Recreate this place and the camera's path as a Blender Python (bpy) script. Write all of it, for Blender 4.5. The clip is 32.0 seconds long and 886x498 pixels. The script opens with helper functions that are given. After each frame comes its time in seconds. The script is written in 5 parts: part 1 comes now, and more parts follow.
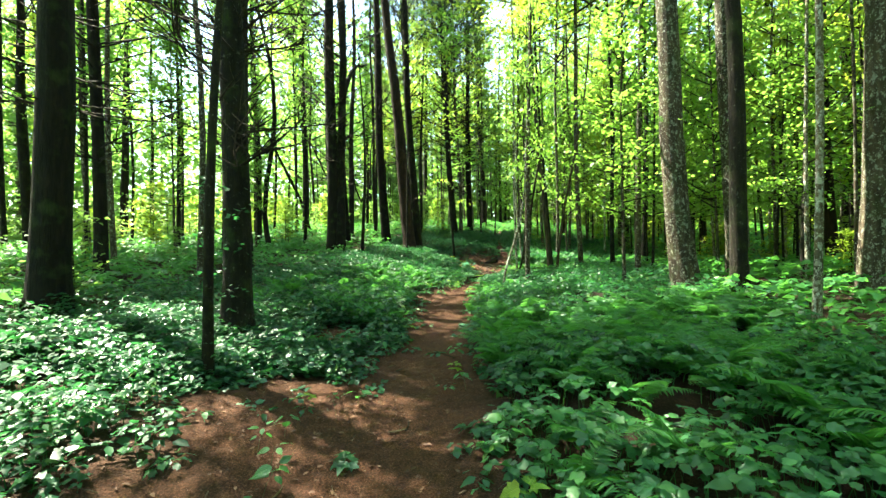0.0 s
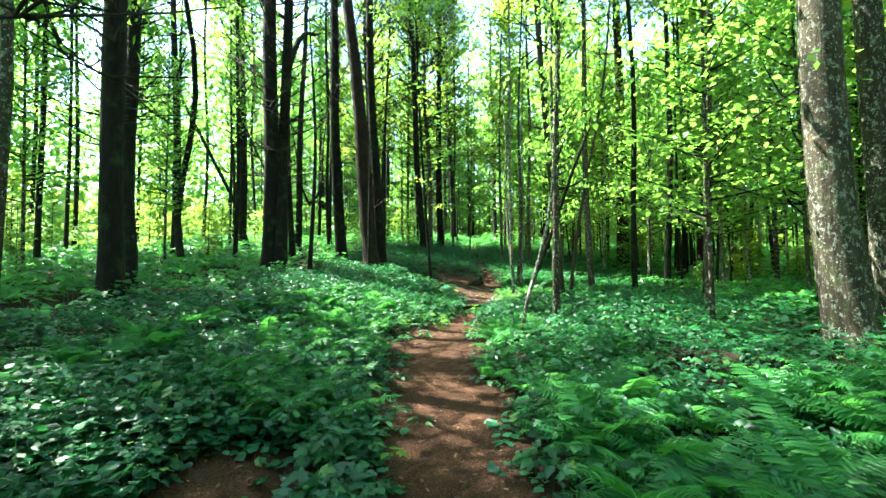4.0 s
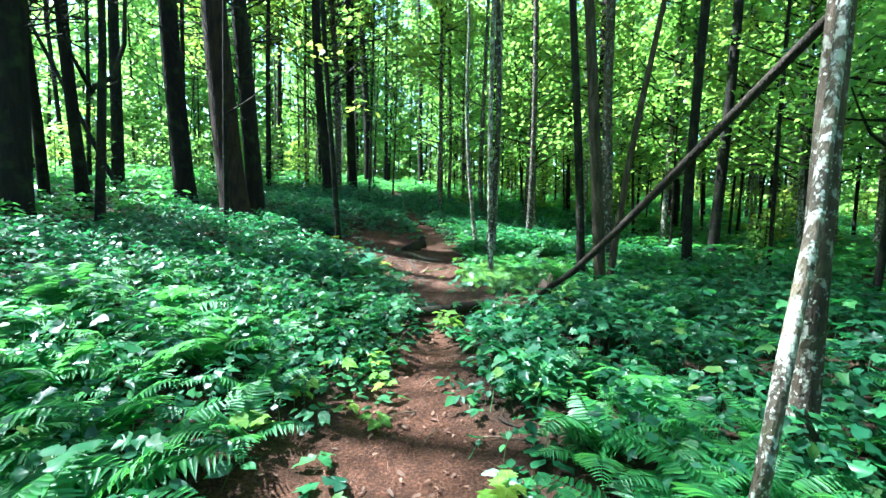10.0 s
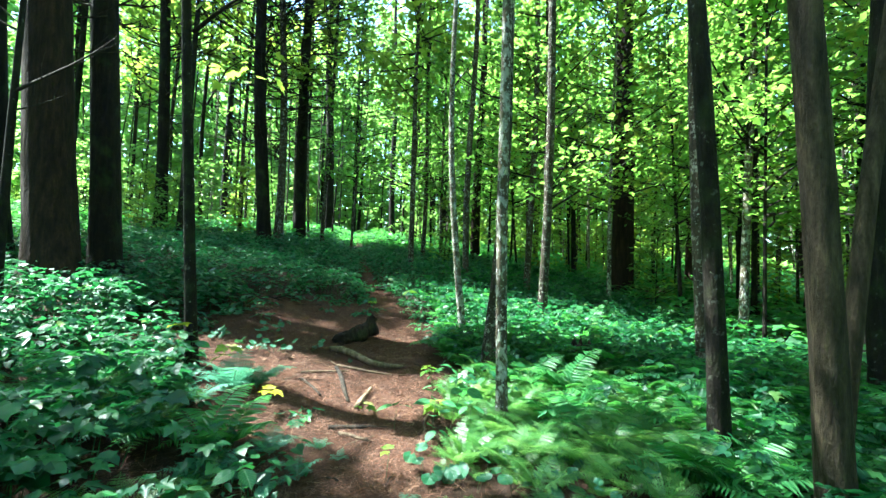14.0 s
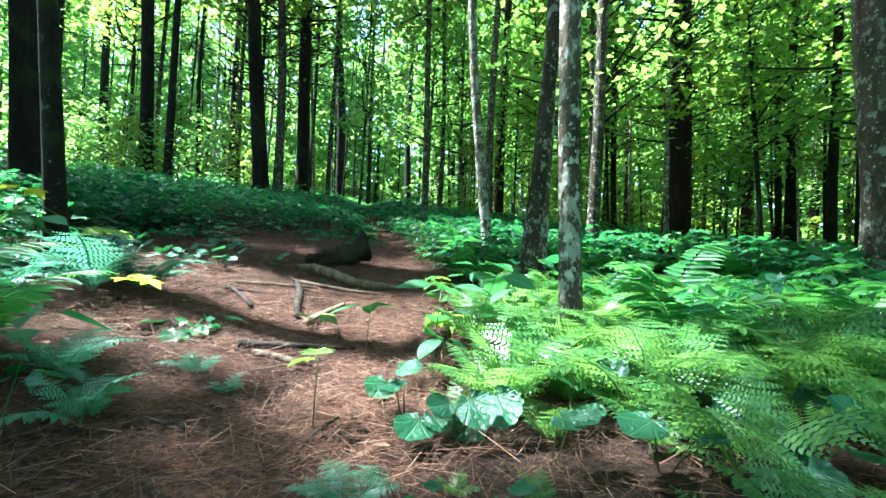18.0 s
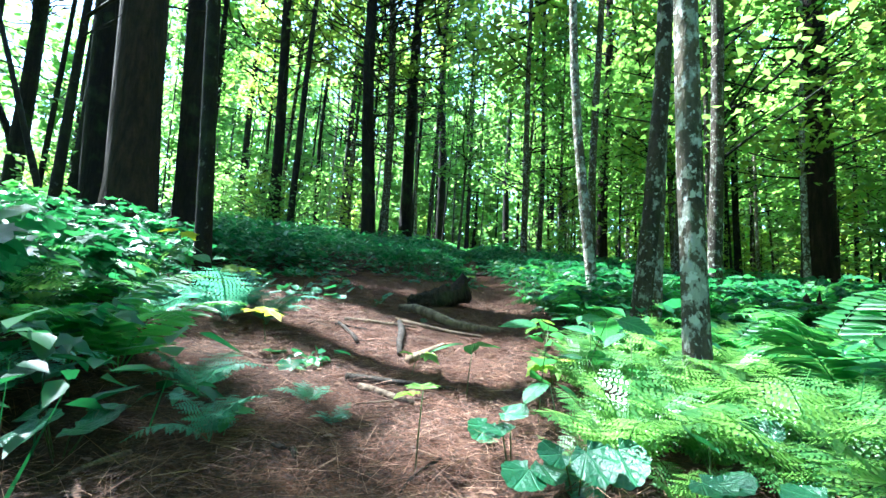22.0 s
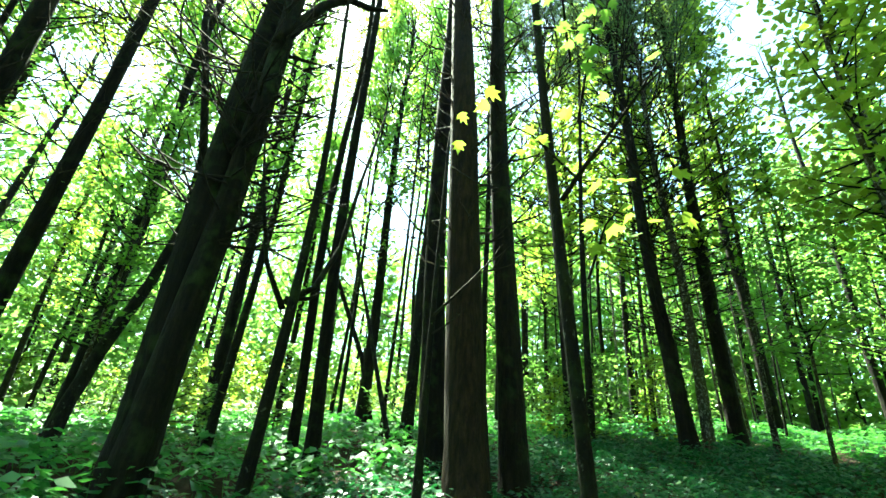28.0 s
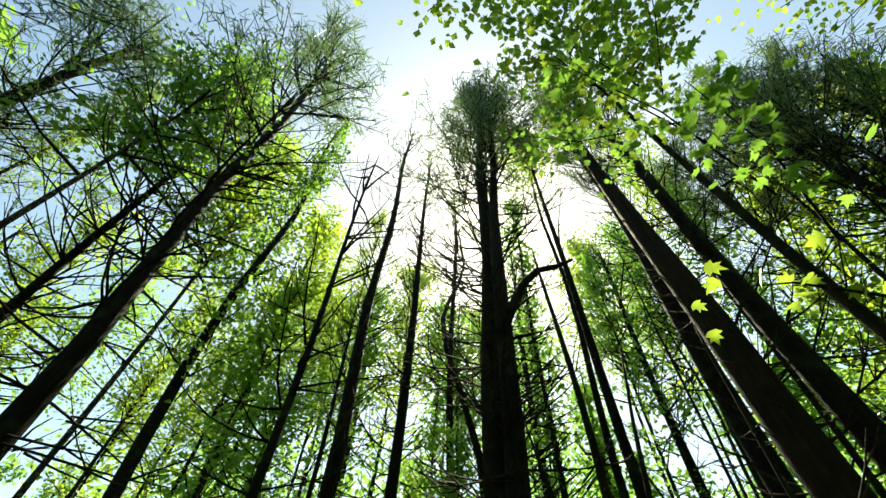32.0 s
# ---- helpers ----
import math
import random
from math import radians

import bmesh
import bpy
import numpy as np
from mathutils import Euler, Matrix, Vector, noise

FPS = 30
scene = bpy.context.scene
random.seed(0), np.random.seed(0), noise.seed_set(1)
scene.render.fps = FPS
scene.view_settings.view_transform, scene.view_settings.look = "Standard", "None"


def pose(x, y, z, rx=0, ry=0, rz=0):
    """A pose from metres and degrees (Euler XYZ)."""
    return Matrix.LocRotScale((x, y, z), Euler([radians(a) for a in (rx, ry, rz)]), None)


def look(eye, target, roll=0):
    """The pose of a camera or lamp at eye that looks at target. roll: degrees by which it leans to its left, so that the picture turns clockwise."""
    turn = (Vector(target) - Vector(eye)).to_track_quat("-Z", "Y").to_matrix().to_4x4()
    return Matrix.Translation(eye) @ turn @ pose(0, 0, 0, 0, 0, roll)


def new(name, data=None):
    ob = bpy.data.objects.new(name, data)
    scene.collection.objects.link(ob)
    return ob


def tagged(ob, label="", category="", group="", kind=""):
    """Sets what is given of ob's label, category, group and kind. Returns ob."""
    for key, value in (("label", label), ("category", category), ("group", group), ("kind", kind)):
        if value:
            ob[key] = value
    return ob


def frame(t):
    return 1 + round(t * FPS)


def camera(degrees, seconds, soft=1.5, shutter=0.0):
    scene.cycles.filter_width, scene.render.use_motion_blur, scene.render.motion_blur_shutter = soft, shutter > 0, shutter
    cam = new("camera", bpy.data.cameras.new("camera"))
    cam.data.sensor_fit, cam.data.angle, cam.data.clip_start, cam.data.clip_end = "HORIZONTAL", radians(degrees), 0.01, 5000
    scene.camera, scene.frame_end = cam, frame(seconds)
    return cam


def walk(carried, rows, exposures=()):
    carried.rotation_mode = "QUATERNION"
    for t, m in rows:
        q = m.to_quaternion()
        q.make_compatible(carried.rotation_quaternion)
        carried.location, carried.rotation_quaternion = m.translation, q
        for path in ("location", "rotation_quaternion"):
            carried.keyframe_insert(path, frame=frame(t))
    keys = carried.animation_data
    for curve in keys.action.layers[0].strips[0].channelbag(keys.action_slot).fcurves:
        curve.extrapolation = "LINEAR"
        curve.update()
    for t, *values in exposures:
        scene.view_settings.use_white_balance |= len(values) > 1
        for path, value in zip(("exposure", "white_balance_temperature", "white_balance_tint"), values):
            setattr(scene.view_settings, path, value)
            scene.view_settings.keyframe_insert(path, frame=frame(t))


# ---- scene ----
cam = camera(90.06, 32.0)
PATH = [
    (0.0, look((2.426, 3.701, 1.328), (1.969, 5.648, 1.322), -0.91)),
    (0.5, look((2.234, 4.167, 1.341), (1.796, 6.118, 1.317), -0.74)),
    (1.0, look((2.030, 4.662, 1.318), (1.612, 6.617, 1.285), -0.74)),
    (1.5, look((1.787, 5.169, 1.392), (1.394, 7.129, 1.355), -0.97)),
    (2.0, look((1.550, 5.681, 1.437), (1.182, 7.646, 1.419), -0.87)),
    (2.5, look((1.414, 6.230, 1.425), (1.063, 8.199, 1.436), -0.84)),
    (3.0, look((1.259, 6.779, 1.403), (0.935, 8.752, 1.447), -0.88)),
    (3.5, look((1.080, 7.286, 1.403), (0.784, 9.263, 1.469), -0.60)),
    (5.5, look((0.451, 9.174, 1.329), (0.294, 11.168, 1.365), -0.85)),
    (6.0, look((0.333, 9.784, 1.323), (0.200, 11.779, 1.312), -0.83)),
    (6.5, look((0.247, 10.423, 1.255), (0.136, 12.419, 1.199), -0.57)),
    (7.0, look((0.191, 10.986, 1.258), (0.096, 12.981, 1.153), -0.35)),
    (7.5, look((0.078, 11.511, 1.263), (0.008, 13.504, 1.121), 0.24)),
    (8.0, look((0.012, 12.045, 1.269), (-0.033, 14.037, 1.101), 0.66)),
    (8.5, look((-0.042, 12.591, 1.326), (-0.049, 14.582, 1.136), 0.99)),
    (9.0, look((-0.069, 13.111, 1.364), (-0.032, 15.101, 1.169), 1.14)),
    (9.5, look((-0.140, 13.634, 1.388), (-0.051, 15.624, 1.207), 1.21)),
    (10.0, look((-0.153, 14.101, 1.397), (-0.005, 16.089, 1.238), 0.73)),
    (10.5, look((-0.100, 14.672, 1.404), (0.098, 16.658, 1.285), 0.61)),
    (11.0, look((-0.046, 15.196, 1.379), (0.193, 17.181, 1.320), 0.43)),
    (11.5, look((0.023, 15.795, 1.462), (0.281, 17.779, 1.449), 0.02)),
    (12.0, look((0.007, 16.151, 1.537), (0.292, 18.131, 1.567), 0.50)),
    (12.5, look((0.051, 16.626, 1.601), (0.357, 18.602, 1.664), 0.92)),
    (13.0, look((0.171, 17.119, 1.622), (0.458, 19.096, 1.704), 1.57)),
    (13.5, look((0.237, 17.692, 1.584), (0.504, 19.671, 1.682), 1.85)),
    (15.5, look((0.435, 19.159, 1.253), (0.624, 21.150, 1.306), 2.37)),
    (16.0, look((0.452, 19.401, 1.102), (0.620, 21.394, 1.150), 2.25)),
    (16.5, look((0.465, 19.563, 0.934), (0.622, 21.556, 0.981), 2.18)),
    (17.0, look((0.506, 19.753, 0.826), (0.652, 21.747, 0.874), 2.32)),
    (17.5, look((0.504, 19.819, 0.731), (0.662, 21.812, 0.783), 2.61)),
    (18.0, look((0.562, 19.882, 0.645), (0.721, 21.875, 0.693), 1.86)),
    (18.5, look((0.574, 19.928, 0.597), (0.748, 21.920, 0.649), 1.65)),
    (19.0, look((0.592, 19.951, 0.581), (0.772, 21.942, 0.643), 1.75)),
    (19.5, look((0.611, 19.978, 0.566), (0.776, 21.969, 0.646), 1.81)),
    (20.0, look((0.615, 19.986, 0.556), (0.734, 21.980, 0.660), 1.74)),
    (20.5, look((0.620, 19.972, 0.571), (0.661, 21.967, 0.697), 1.23)),
    (21.0, look((0.612, 19.980, 0.565), (0.552, 21.972, 0.733), 2.25)),
    (22.0, look((0.537, 19.911, 0.616), (0.253, 21.877, 0.849), 3.39)),
    (22.5, look((0.532, 19.904, 0.709), (0.136, 21.847, 0.968), 3.75)),
    (23.0, look((0.526, 19.899, 0.869), (0.036, 21.818, 1.148), 3.66)),
    (23.5, look((0.499, 19.921, 1.061), (-0.073, 21.814, 1.360), 4.16)),
    (24.0, look((0.406, 19.914, 1.269), (-0.231, 21.782, 1.592), 4.51)),
    (24.5, look((0.260, 19.915, 1.443), (-0.435, 21.756, 1.802), 4.48)),
    (25.0, look((0.131, 19.886, 1.600), (-0.621, 21.696, 1.997), 4.02)),
    (25.5, look((0.011, 19.857, 1.729), (-0.800, 21.631, 2.172), 3.48)),
    (27.5, look((-0.270, 19.840, 1.890), (-1.430, 21.300, 2.612), 3.46)),
    (28.0, look((-0.270, 19.840, 1.890), (-1.517, 21.171, 2.710), 4.35)),
    (28.5, look((-0.270, 19.840, 1.890), (-1.597, 21.034, 2.791), 3.22)),
    (29.0, look((-0.270, 19.840, 1.890), (-1.644, 20.877, 2.908), 2.89)),
    (29.5, look((-0.270, 19.840, 1.890), (-1.652, 20.721, 3.036), 2.43)),
    (30.0, look((-0.270, 19.840, 1.890), (-1.628, 20.563, 3.168), 2.41)),
    (30.5, look((-0.270, 19.840, 1.890), (-1.582, 20.412, 3.288), 2.37)),
    (31.0, look((-0.270, 19.840, 1.890), (-1.527, 20.266, 3.386), 2.32)),
    (31.5, look((-0.270, 19.840, 1.890), (-1.470, 20.120, 3.466), 2.59)),
    (32.0, look((-0.270, 19.840, 1.890), (-1.416, 19.977, 3.523), 3.18)),
]
EXPOSURES = [(0.0, 3.2, 7300, -5), (3.0, 3.4, 6500, -9), (7.0, 3.28, 5800, -4), (10.0, 3.35, 5200, 1), (12.0, 3.36, 5500, -7), (16.0, 3.32, 5600, 0), (20.0, 3.42, 5100, 2), (24.0, 3.45, 5200, 2), (25.5, 3.15, 5700, -6), (28.0, 3.15, 6600, -20), (30.0, 2.45, 7000, -9), (32.0, 1.45, 8100, -8)]
walk(cam, PATH, EXPOSURES)

# ---- light: sky and sun ----
SUN_AZ, SUN_EL = radians(72.0), radians(57.4)          # azimuth counted from +y towards -x
sun_way = Vector((-math.sin(SUN_AZ) * math.cos(SUN_EL), math.cos(SUN_AZ) * math.cos(SUN_EL), math.sin(SUN_EL)))
world = bpy.data.worlds.new("sky")
scene.world = world
world.use_nodes = True
sky = world.node_tree.nodes.new("ShaderNodeTexSky")
sky.sky_type, sky.sun_disc = "NISHITA", False
sky.sun_elevation, sky.sun_rotation = SUN_EL, -SUN_AZ
sky.dust_density, sky.air_density = 0.8, 1.0
back = world.node_tree.nodes["Background"]
back.inputs["Strength"].default_value = 0.12
world.node_tree.links.new(sky.outputs[0], back.inputs["Color"])
sun_data = bpy.data.lights.new("sun", "SUN")
sun_data.energy, sun_data.angle, sun_data.color = 5.0, radians(0.53), (1.0, 0.95, 0.86)
sun = new("sun", sun_data)
sun.matrix_world = look(sun_way * 60, (0, 0, 0))


# ---- materials ----
def node_material(name):
    m = bpy.data.materials.new(name)
    m.use_nodes = True
    t = m.node_tree
    return m, t, t.nodes["Principled BSDF"], t.nodes["Material Output"]


def add(t, kind, **values):
    n = t.nodes.new(kind)
    for k, v in values.items():
        n.inputs[k].default_value = v
    return n


def ramp(t, source, stops):
    r = t.nodes.new("ShaderNodeValToRGB")
    while len(r.color_ramp.elements) < len(stops):
        r.color_ramp.elements.new(0.5)
    for e, (p, c) in zip(r.color_ramp.elements, stops):
        e.position, e.color = p, (*c, 1)
    t.links.new(source, r.inputs[0])
    return r.outputs[0]


def coords(t, scale=(1, 1, 1)):
    c = t.nodes.new("ShaderNodeTexCoord")
    m = add(t, "ShaderNodeMapping", Scale=scale)
    t.links.new(c.outputs["Object"], m.inputs["Vector"])
    return m.outputs[0]


def noise_tex(t, vector, scale, detail=4.0, rough=0.55):
    n = add(t, "ShaderNodeTexNoise", Scale=scale, Detail=detail, Roughness=rough)
    t.links.new(vector, n.inputs["Vector"])
    return n.outputs["Fac"]


def mixed(t, fac, a, b, mode="MIX"):
    n = t.nodes.new("ShaderNodeMix")
    n.data_type, n.blend_type = "RGBA", mode
    for value, socket in ((fac, n.inputs[0]), (a, n.inputs[6]), (b, n.inputs[7])):
        if isinstance(value, (int, float)):
            socket.default_value = value
        elif isinstance(value, tuple):
            socket.default_value = (*value, 1)
        else:
            t.links.new(value, socket)
    return n.outputs[2]


def bump(t, bsdf, height, strength, distance):
    b = add(t, "ShaderNodeBump", Strength=strength, Distance=distance)
    t.links.new(height, b.inputs["Height"])
    t.links.new(b.outputs[0], bsdf.inputs["Normal"])


def bark(name, dark, light, patch=None, patch_amount=0.62, furrow=14.0, moss=True):
    """Furrowed bark: ridges stretched along the trunk, broad stains, pale lichen in two tones, moss."""
    m, t, bsdf, out = node_material(name)
    v = coords(t, (1, 1, 0.16))
    ridges = noise_tex(t, v, furrow, 6.0, 0.65)
    fine = noise_tex(t, coords(t, (1, 1, 0.5)), 55.0, 3.0)
    broad = noise_tex(t, coords(t, (1, 1, 0.45)), 3.4, 4.0, 0.6)
    colour = ramp(t, ridges, [(0.3, dark), (0.5, tuple(0.55 * a + 0.45 * b for a, b in zip(dark, light))), (0.66, light)])
    info = t.nodes.new("ShaderNodeObjectInfo")
    tone = ramp(t, info.outputs["Random"], [(0.0, (0.7, 0.68, 0.66)), (1.0, (1.2, 1.12, 1.05))])
    colour = mixed(t, 1.0, colour, tone, "MULTIPLY")
    colour = mixed(t, 0.6, colour, ramp(t, fine, [(0.3, (0.4, 0.4, 0.4)), (0.7, (1.1, 1.1, 1.1))]), "MULTIPLY")
    colour = mixed(t, 0.75, colour, ramp(t, broad, [(0.32, (0.45, 0.45, 0.46)), (0.68, (1.25, 1.2, 1.1))]), "MULTIPLY")
    if patch:
        spots = noise_tex(t, coords(t, (1, 1, 0.7)), 15.0, 6.0, 0.7)
        where = ramp(t, spots, [(patch_amount - 0.06, (0, 0, 0)), (patch_amount, (1, 1, 1))])
        colour = mixed(t, where, colour, mixed(t, fine, tuple(0.55 * c for c in patch), patch))
        crust = noise_tex(t, coords(t, (1, 1, 0.85)), 31.0, 3.0, 0.5)
        where = ramp(t, crust, [(patch_amount + 0.04, (0, 0, 0)), (patch_amount + 0.07, (0.85, 0.85, 0.85))])
        colour = mixed(t, where, colour, tuple(min(1.35 * c, 0.5) for c in patch))
    if moss:
        green = noise_tex(t, coords(t), 3.2, 4.0)
        where = ramp(t, green, [(0.52, (0, 0, 0)), (0.72, (0.45, 0.45, 0.45))])
        colour = mixed(t, where, colour, (0.045, 0.07, 0.02))
    t.links.new(colour, bsdf.inputs["Base Color"])
    bsdf.inputs["Roughness"].default_value = 0.9
    bsdf.inputs["Specular IOR Level"].default_value = 0.25
    both = t.nodes.new("ShaderNodeMath")
    both.operation = "MULTIPLY_ADD"
    both.inputs[1].default_value = 0.35
    t.links.new(fine, both.inputs[0])
    t.links.new(ridges, both.inputs[2])
    bump(t, bsdf, both.outputs[0], 1.0, 0.035)
    return m


def vein_height(t, radial):
    """Pale veins on a leaf of unit length along +y: a midrib with slanting side veins, or rays from the stalk."""
    def op(kind, a, b=None):
        n = t.nodes.new("ShaderNodeMath")
        n.operation = kind
        for k, v in enumerate((a, b)):
            if isinstance(v, (int, float)):
                n.inputs[k].default_value = v
            elif v is not None:
                t.links.new(v, n.inputs[k])
        return n.outputs[0]
    split = t.nodes.new("ShaderNodeSeparateXYZ")
    t.links.new(coords(t), split.inputs[0])
    x, y = op("ABSOLUTE", split.outputs["X"]), split.outputs["Y"]
    if radial:
        side = op("COSINE", op("MULTIPLY", op("ARCTAN2", split.outputs["X"], op("SUBTRACT", y, 0.08)), 9.0))
    else:
        side = op("COSINE", op("MULTIPLY", op("SUBTRACT", y, op("MULTIPLY", x, 0.9)), 52.0))
    ribs = op("POWER", op("MAXIMUM", side, 0.0), 14.0)
    middle = op("SUBTRACT", 1.0, op("MINIMUM", op("MULTIPLY", x, 45.0), 1.0))
    return op("MAXIMUM", op("MULTIPLY", ribs, 0.7), middle)


def foliage(name, tones, glow, share=0.45, rough=0.42, spread=0.35, patch_scale=0.35, veins="", shine=0.38):
    """Thin leaves: a glossy upper face over diffuse green that lets light through. tones: dark to light green."""
    m, t, bsdf, out = node_material(name)
    geo = t.nodes.new("ShaderNodeNewGeometry")
    pick = t.nodes.new("ShaderNodeObjectInfo") if veins else geo
    colour = ramp(t, pick.outputs["Random" if veins else "Random Per Island"], tones)
    if veins:
        vein = vein_height(t, veins == "radial")
        grain = noise_tex(t, coords(t), 9.0, 4.0)
        colour = mixed(t, 0.5, colour, ramp(t, grain, [(0.3, (0.6, 0.66, 0.6)), (0.7, (1.2, 1.15, 1.1))]), "MULTIPLY")
        colour = mixed(t, vein, colour, tuple(min(1.6 * c + 0.02, 1) for c in tones[-1][1]))
        dent = t.nodes.new("ShaderNodeMath")
        dent.operation = "SUBTRACT"
        t.links.new(grain, dent.inputs[0])
        t.links.new(vein, dent.inputs[1])
        bump(t, bsdf, dent.outputs[0], 0.5, 0.012)
    broad = noise_tex(t, coords(t), patch_scale, 3.0)
    colour = mixed(t, spread, colour, ramp(t, broad, [(0.3, (0.45, 0.6, 0.5)), (0.7, (1.25, 1.2, 0.8))]), "MULTIPLY")
    t.links.new(colour, bsdf.inputs["Base Color"])
    bsdf.inputs["Roughness"].default_value = rough
    bsdf.inputs["Specular IOR Level"].default_value = shine
    thin = t.nodes.new("ShaderNodeBsdfTranslucent")
    t.links.new(mixed(t, 1.0, mixed(t, 0.75, colour, (0.0, 0.0, 0.0), "MIX"), glow, "ADD"), thin.inputs["Color"])
    mix = add(t, "ShaderNodeMixShader", Fac=share)
    t.links.new(bsdf.outputs[0], mix.inputs[1])
    t.links.new(thin.outputs[0], mix.inputs[2])
    t.links.new(mix.outputs[0], out.inputs["Surface"])
    return m


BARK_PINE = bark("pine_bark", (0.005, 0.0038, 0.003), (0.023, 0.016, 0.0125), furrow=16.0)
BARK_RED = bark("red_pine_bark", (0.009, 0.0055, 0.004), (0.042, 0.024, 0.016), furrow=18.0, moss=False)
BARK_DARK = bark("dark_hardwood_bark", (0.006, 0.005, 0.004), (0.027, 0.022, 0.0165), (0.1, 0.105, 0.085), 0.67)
BARK_GREY = bark("grey_maple_bark", (0.024, 0.019, 0.014), (0.11, 0.088, 0.066), (0.27, 0.27, 0.225), 0.6, 11.0)
BARK_PALE = bark("pale_sapling_bark", (0.055, 0.046, 0.034), (0.24, 0.205, 0.155), (0.4, 0.4, 0.34), 0.56, 9.0)
BARK_ASH = bark("furrowed_ash_bark", (0.025, 0.02, 0.014), (0.14, 0.11, 0.075), furrow=24.0, moss=False)
ROTTEN = bark("rotten_wood", (0.007, 0.005, 0.0038), (0.05, 0.03, 0.019), furrow=20.0)
DEAD_WOOD = bark("dead_wood", (0.09, 0.065, 0.045), (0.28, 0.22, 0.16), furrow=22.0, moss=False)
TWIG = bark("dead_twig", (0.018, 0.014, 0.011), (0.055, 0.044, 0.036), furrow=20.0, moss=False)

LEAF_MAPLE = foliage("maple_leaf", [(0.0, (0.03, 0.095, 0.02)), (0.55, (0.06, 0.16, 0.022)), (0.93, (0.11, 0.22, 0.024)), (1.0, (0.27, 0.29, 0.02))], (0.25, 0.45, 0.07), 0.58)
LEAF_YELLOW = foliage("yellow_green_leaf", [(0.0, (0.08, 0.17, 0.02)), (0.75, (0.13, 0.23, 0.02)), (1.0, (0.28, 0.28, 0.02))], (0.34, 0.46, 0.06), 0.58)
LEAF_FAR = foliage("far_leaf", [(0.0, (0.032, 0.09, 0.022)), (0.6, (0.065, 0.16, 0.028)), (1.0, (0.14, 0.235, 0.028))], (0.25, 0.43, 0.09), 0.57)
LEAF_HERB = foliage("herb_leaf", [(0.0, (0.012, 0.05, 0.03)), (0.6, (0.022, 0.095, 0.05)), (0.94, (0.045, 0.15, 0.055)), (1.0, (0.13, 0.2, 0.05))], (0.04, 0.19, 0.045), 0.38, 0.42, 0.6, 0.6, shine=0.42)
LEAF_BROADLEAF = foliage("broad_leaf", [(0.0, (0.025, 0.11, 0.045)), (0.7, (0.04, 0.16, 0.06)), (1.0, (0.07, 0.21, 0.06))], (0.08, 0.3, 0.05), 0.38, 0.4, 0.2, 1.5, veins="slant", shine=0.5)
LEAF_SEEDLING = foliage("seedling_leaf", [(0.0, (0.07, 0.2, 0.03)), (0.7, (0.12, 0.26, 0.03)), (1.0, (0.22, 0.3, 0.03))], (0.2, 0.38, 0.03), 0.42, 0.45, 0.2, 1.5, veins="slant")
LEAF_GOLD = foliage("golden_leaf", [(0.0, (0.3, 0.34, 0.02)), (1.0, (0.42, 0.4, 0.02))], (0.4, 0.42, 0.02), 0.42, 0.45, 0.2, 1.5, veins="slant")
LEAF_ROUND = foliage("glossy_round_leaf", [(0.0, (0.016, 0.075, 0.04)), (1.0, (0.035, 0.13, 0.06))], (0.04, 0.18, 0.04), 0.26, 0.3, 0.2, 0.8, veins="radial", shine=0.5)
LEAF_THREE = foliage("three_leaved_leaf", [(0.0, (0.022, 0.1, 0.045)), (0.7, (0.04, 0.15, 0.06)), (1.0, (0.07, 0.2, 0.06))], (0.06, 0.26, 0.05), 0.4, 0.42, 0.4, 0.9, shine=0.5)
LEAF_CARPET = foliage("carpet_leaf", [(0.0, (0.014, 0.065, 0.036)), (1.0, (0.032, 0.125, 0.055))], (0.03, 0.15, 0.025), 0.26, 0.34, 0.3, 0.8, shine=0.42)
FERN = foliage("fern_green", [(0.0, (0.025, 0.105, 0.04)), (0.7, (0.045, 0.175, 0.055)), (1.0, (0.085, 0.25, 0.065))], (0.13, 0.4, 0.06), 0.44, 0.45, 0.45, 0.7, shine=0.45)
FERN_FINE = foliage("pale_fern", [(0.0, (0.035, 0.11, 0.035)), (0.7, (0.075, 0.19, 0.055)), (1.0, (0.15, 0.27, 0.075))], (0.22, 0.42, 0.08), 0.44, 0.4, 0.5, 1.6, shine=0.5)
FERN_BLUE = foliage("blue_green_fern", [(0.0, (0.04, 0.15, 0.09)), (1.0, (0.12, 0.28, 0.19))], (0.1, 0.3, 0.16), 0.4, 0.42, 0.3, 0.9, shine=0.5)
NEEDLE = foliage("pine_needle", [(0.0, (0.035, 0.07, 0.035)), (1.0, (0.09, 0.13, 0.06))], (0.12, 0.19, 0.06), 0.5, 0.5)
STEM = foliage("green_stem", [(0.0, (0.05, 0.09, 0.03)), (1.0, (0.1, 0.12, 0.05))], (0.02, 0.04, 0.01), 0.15, 0.5)


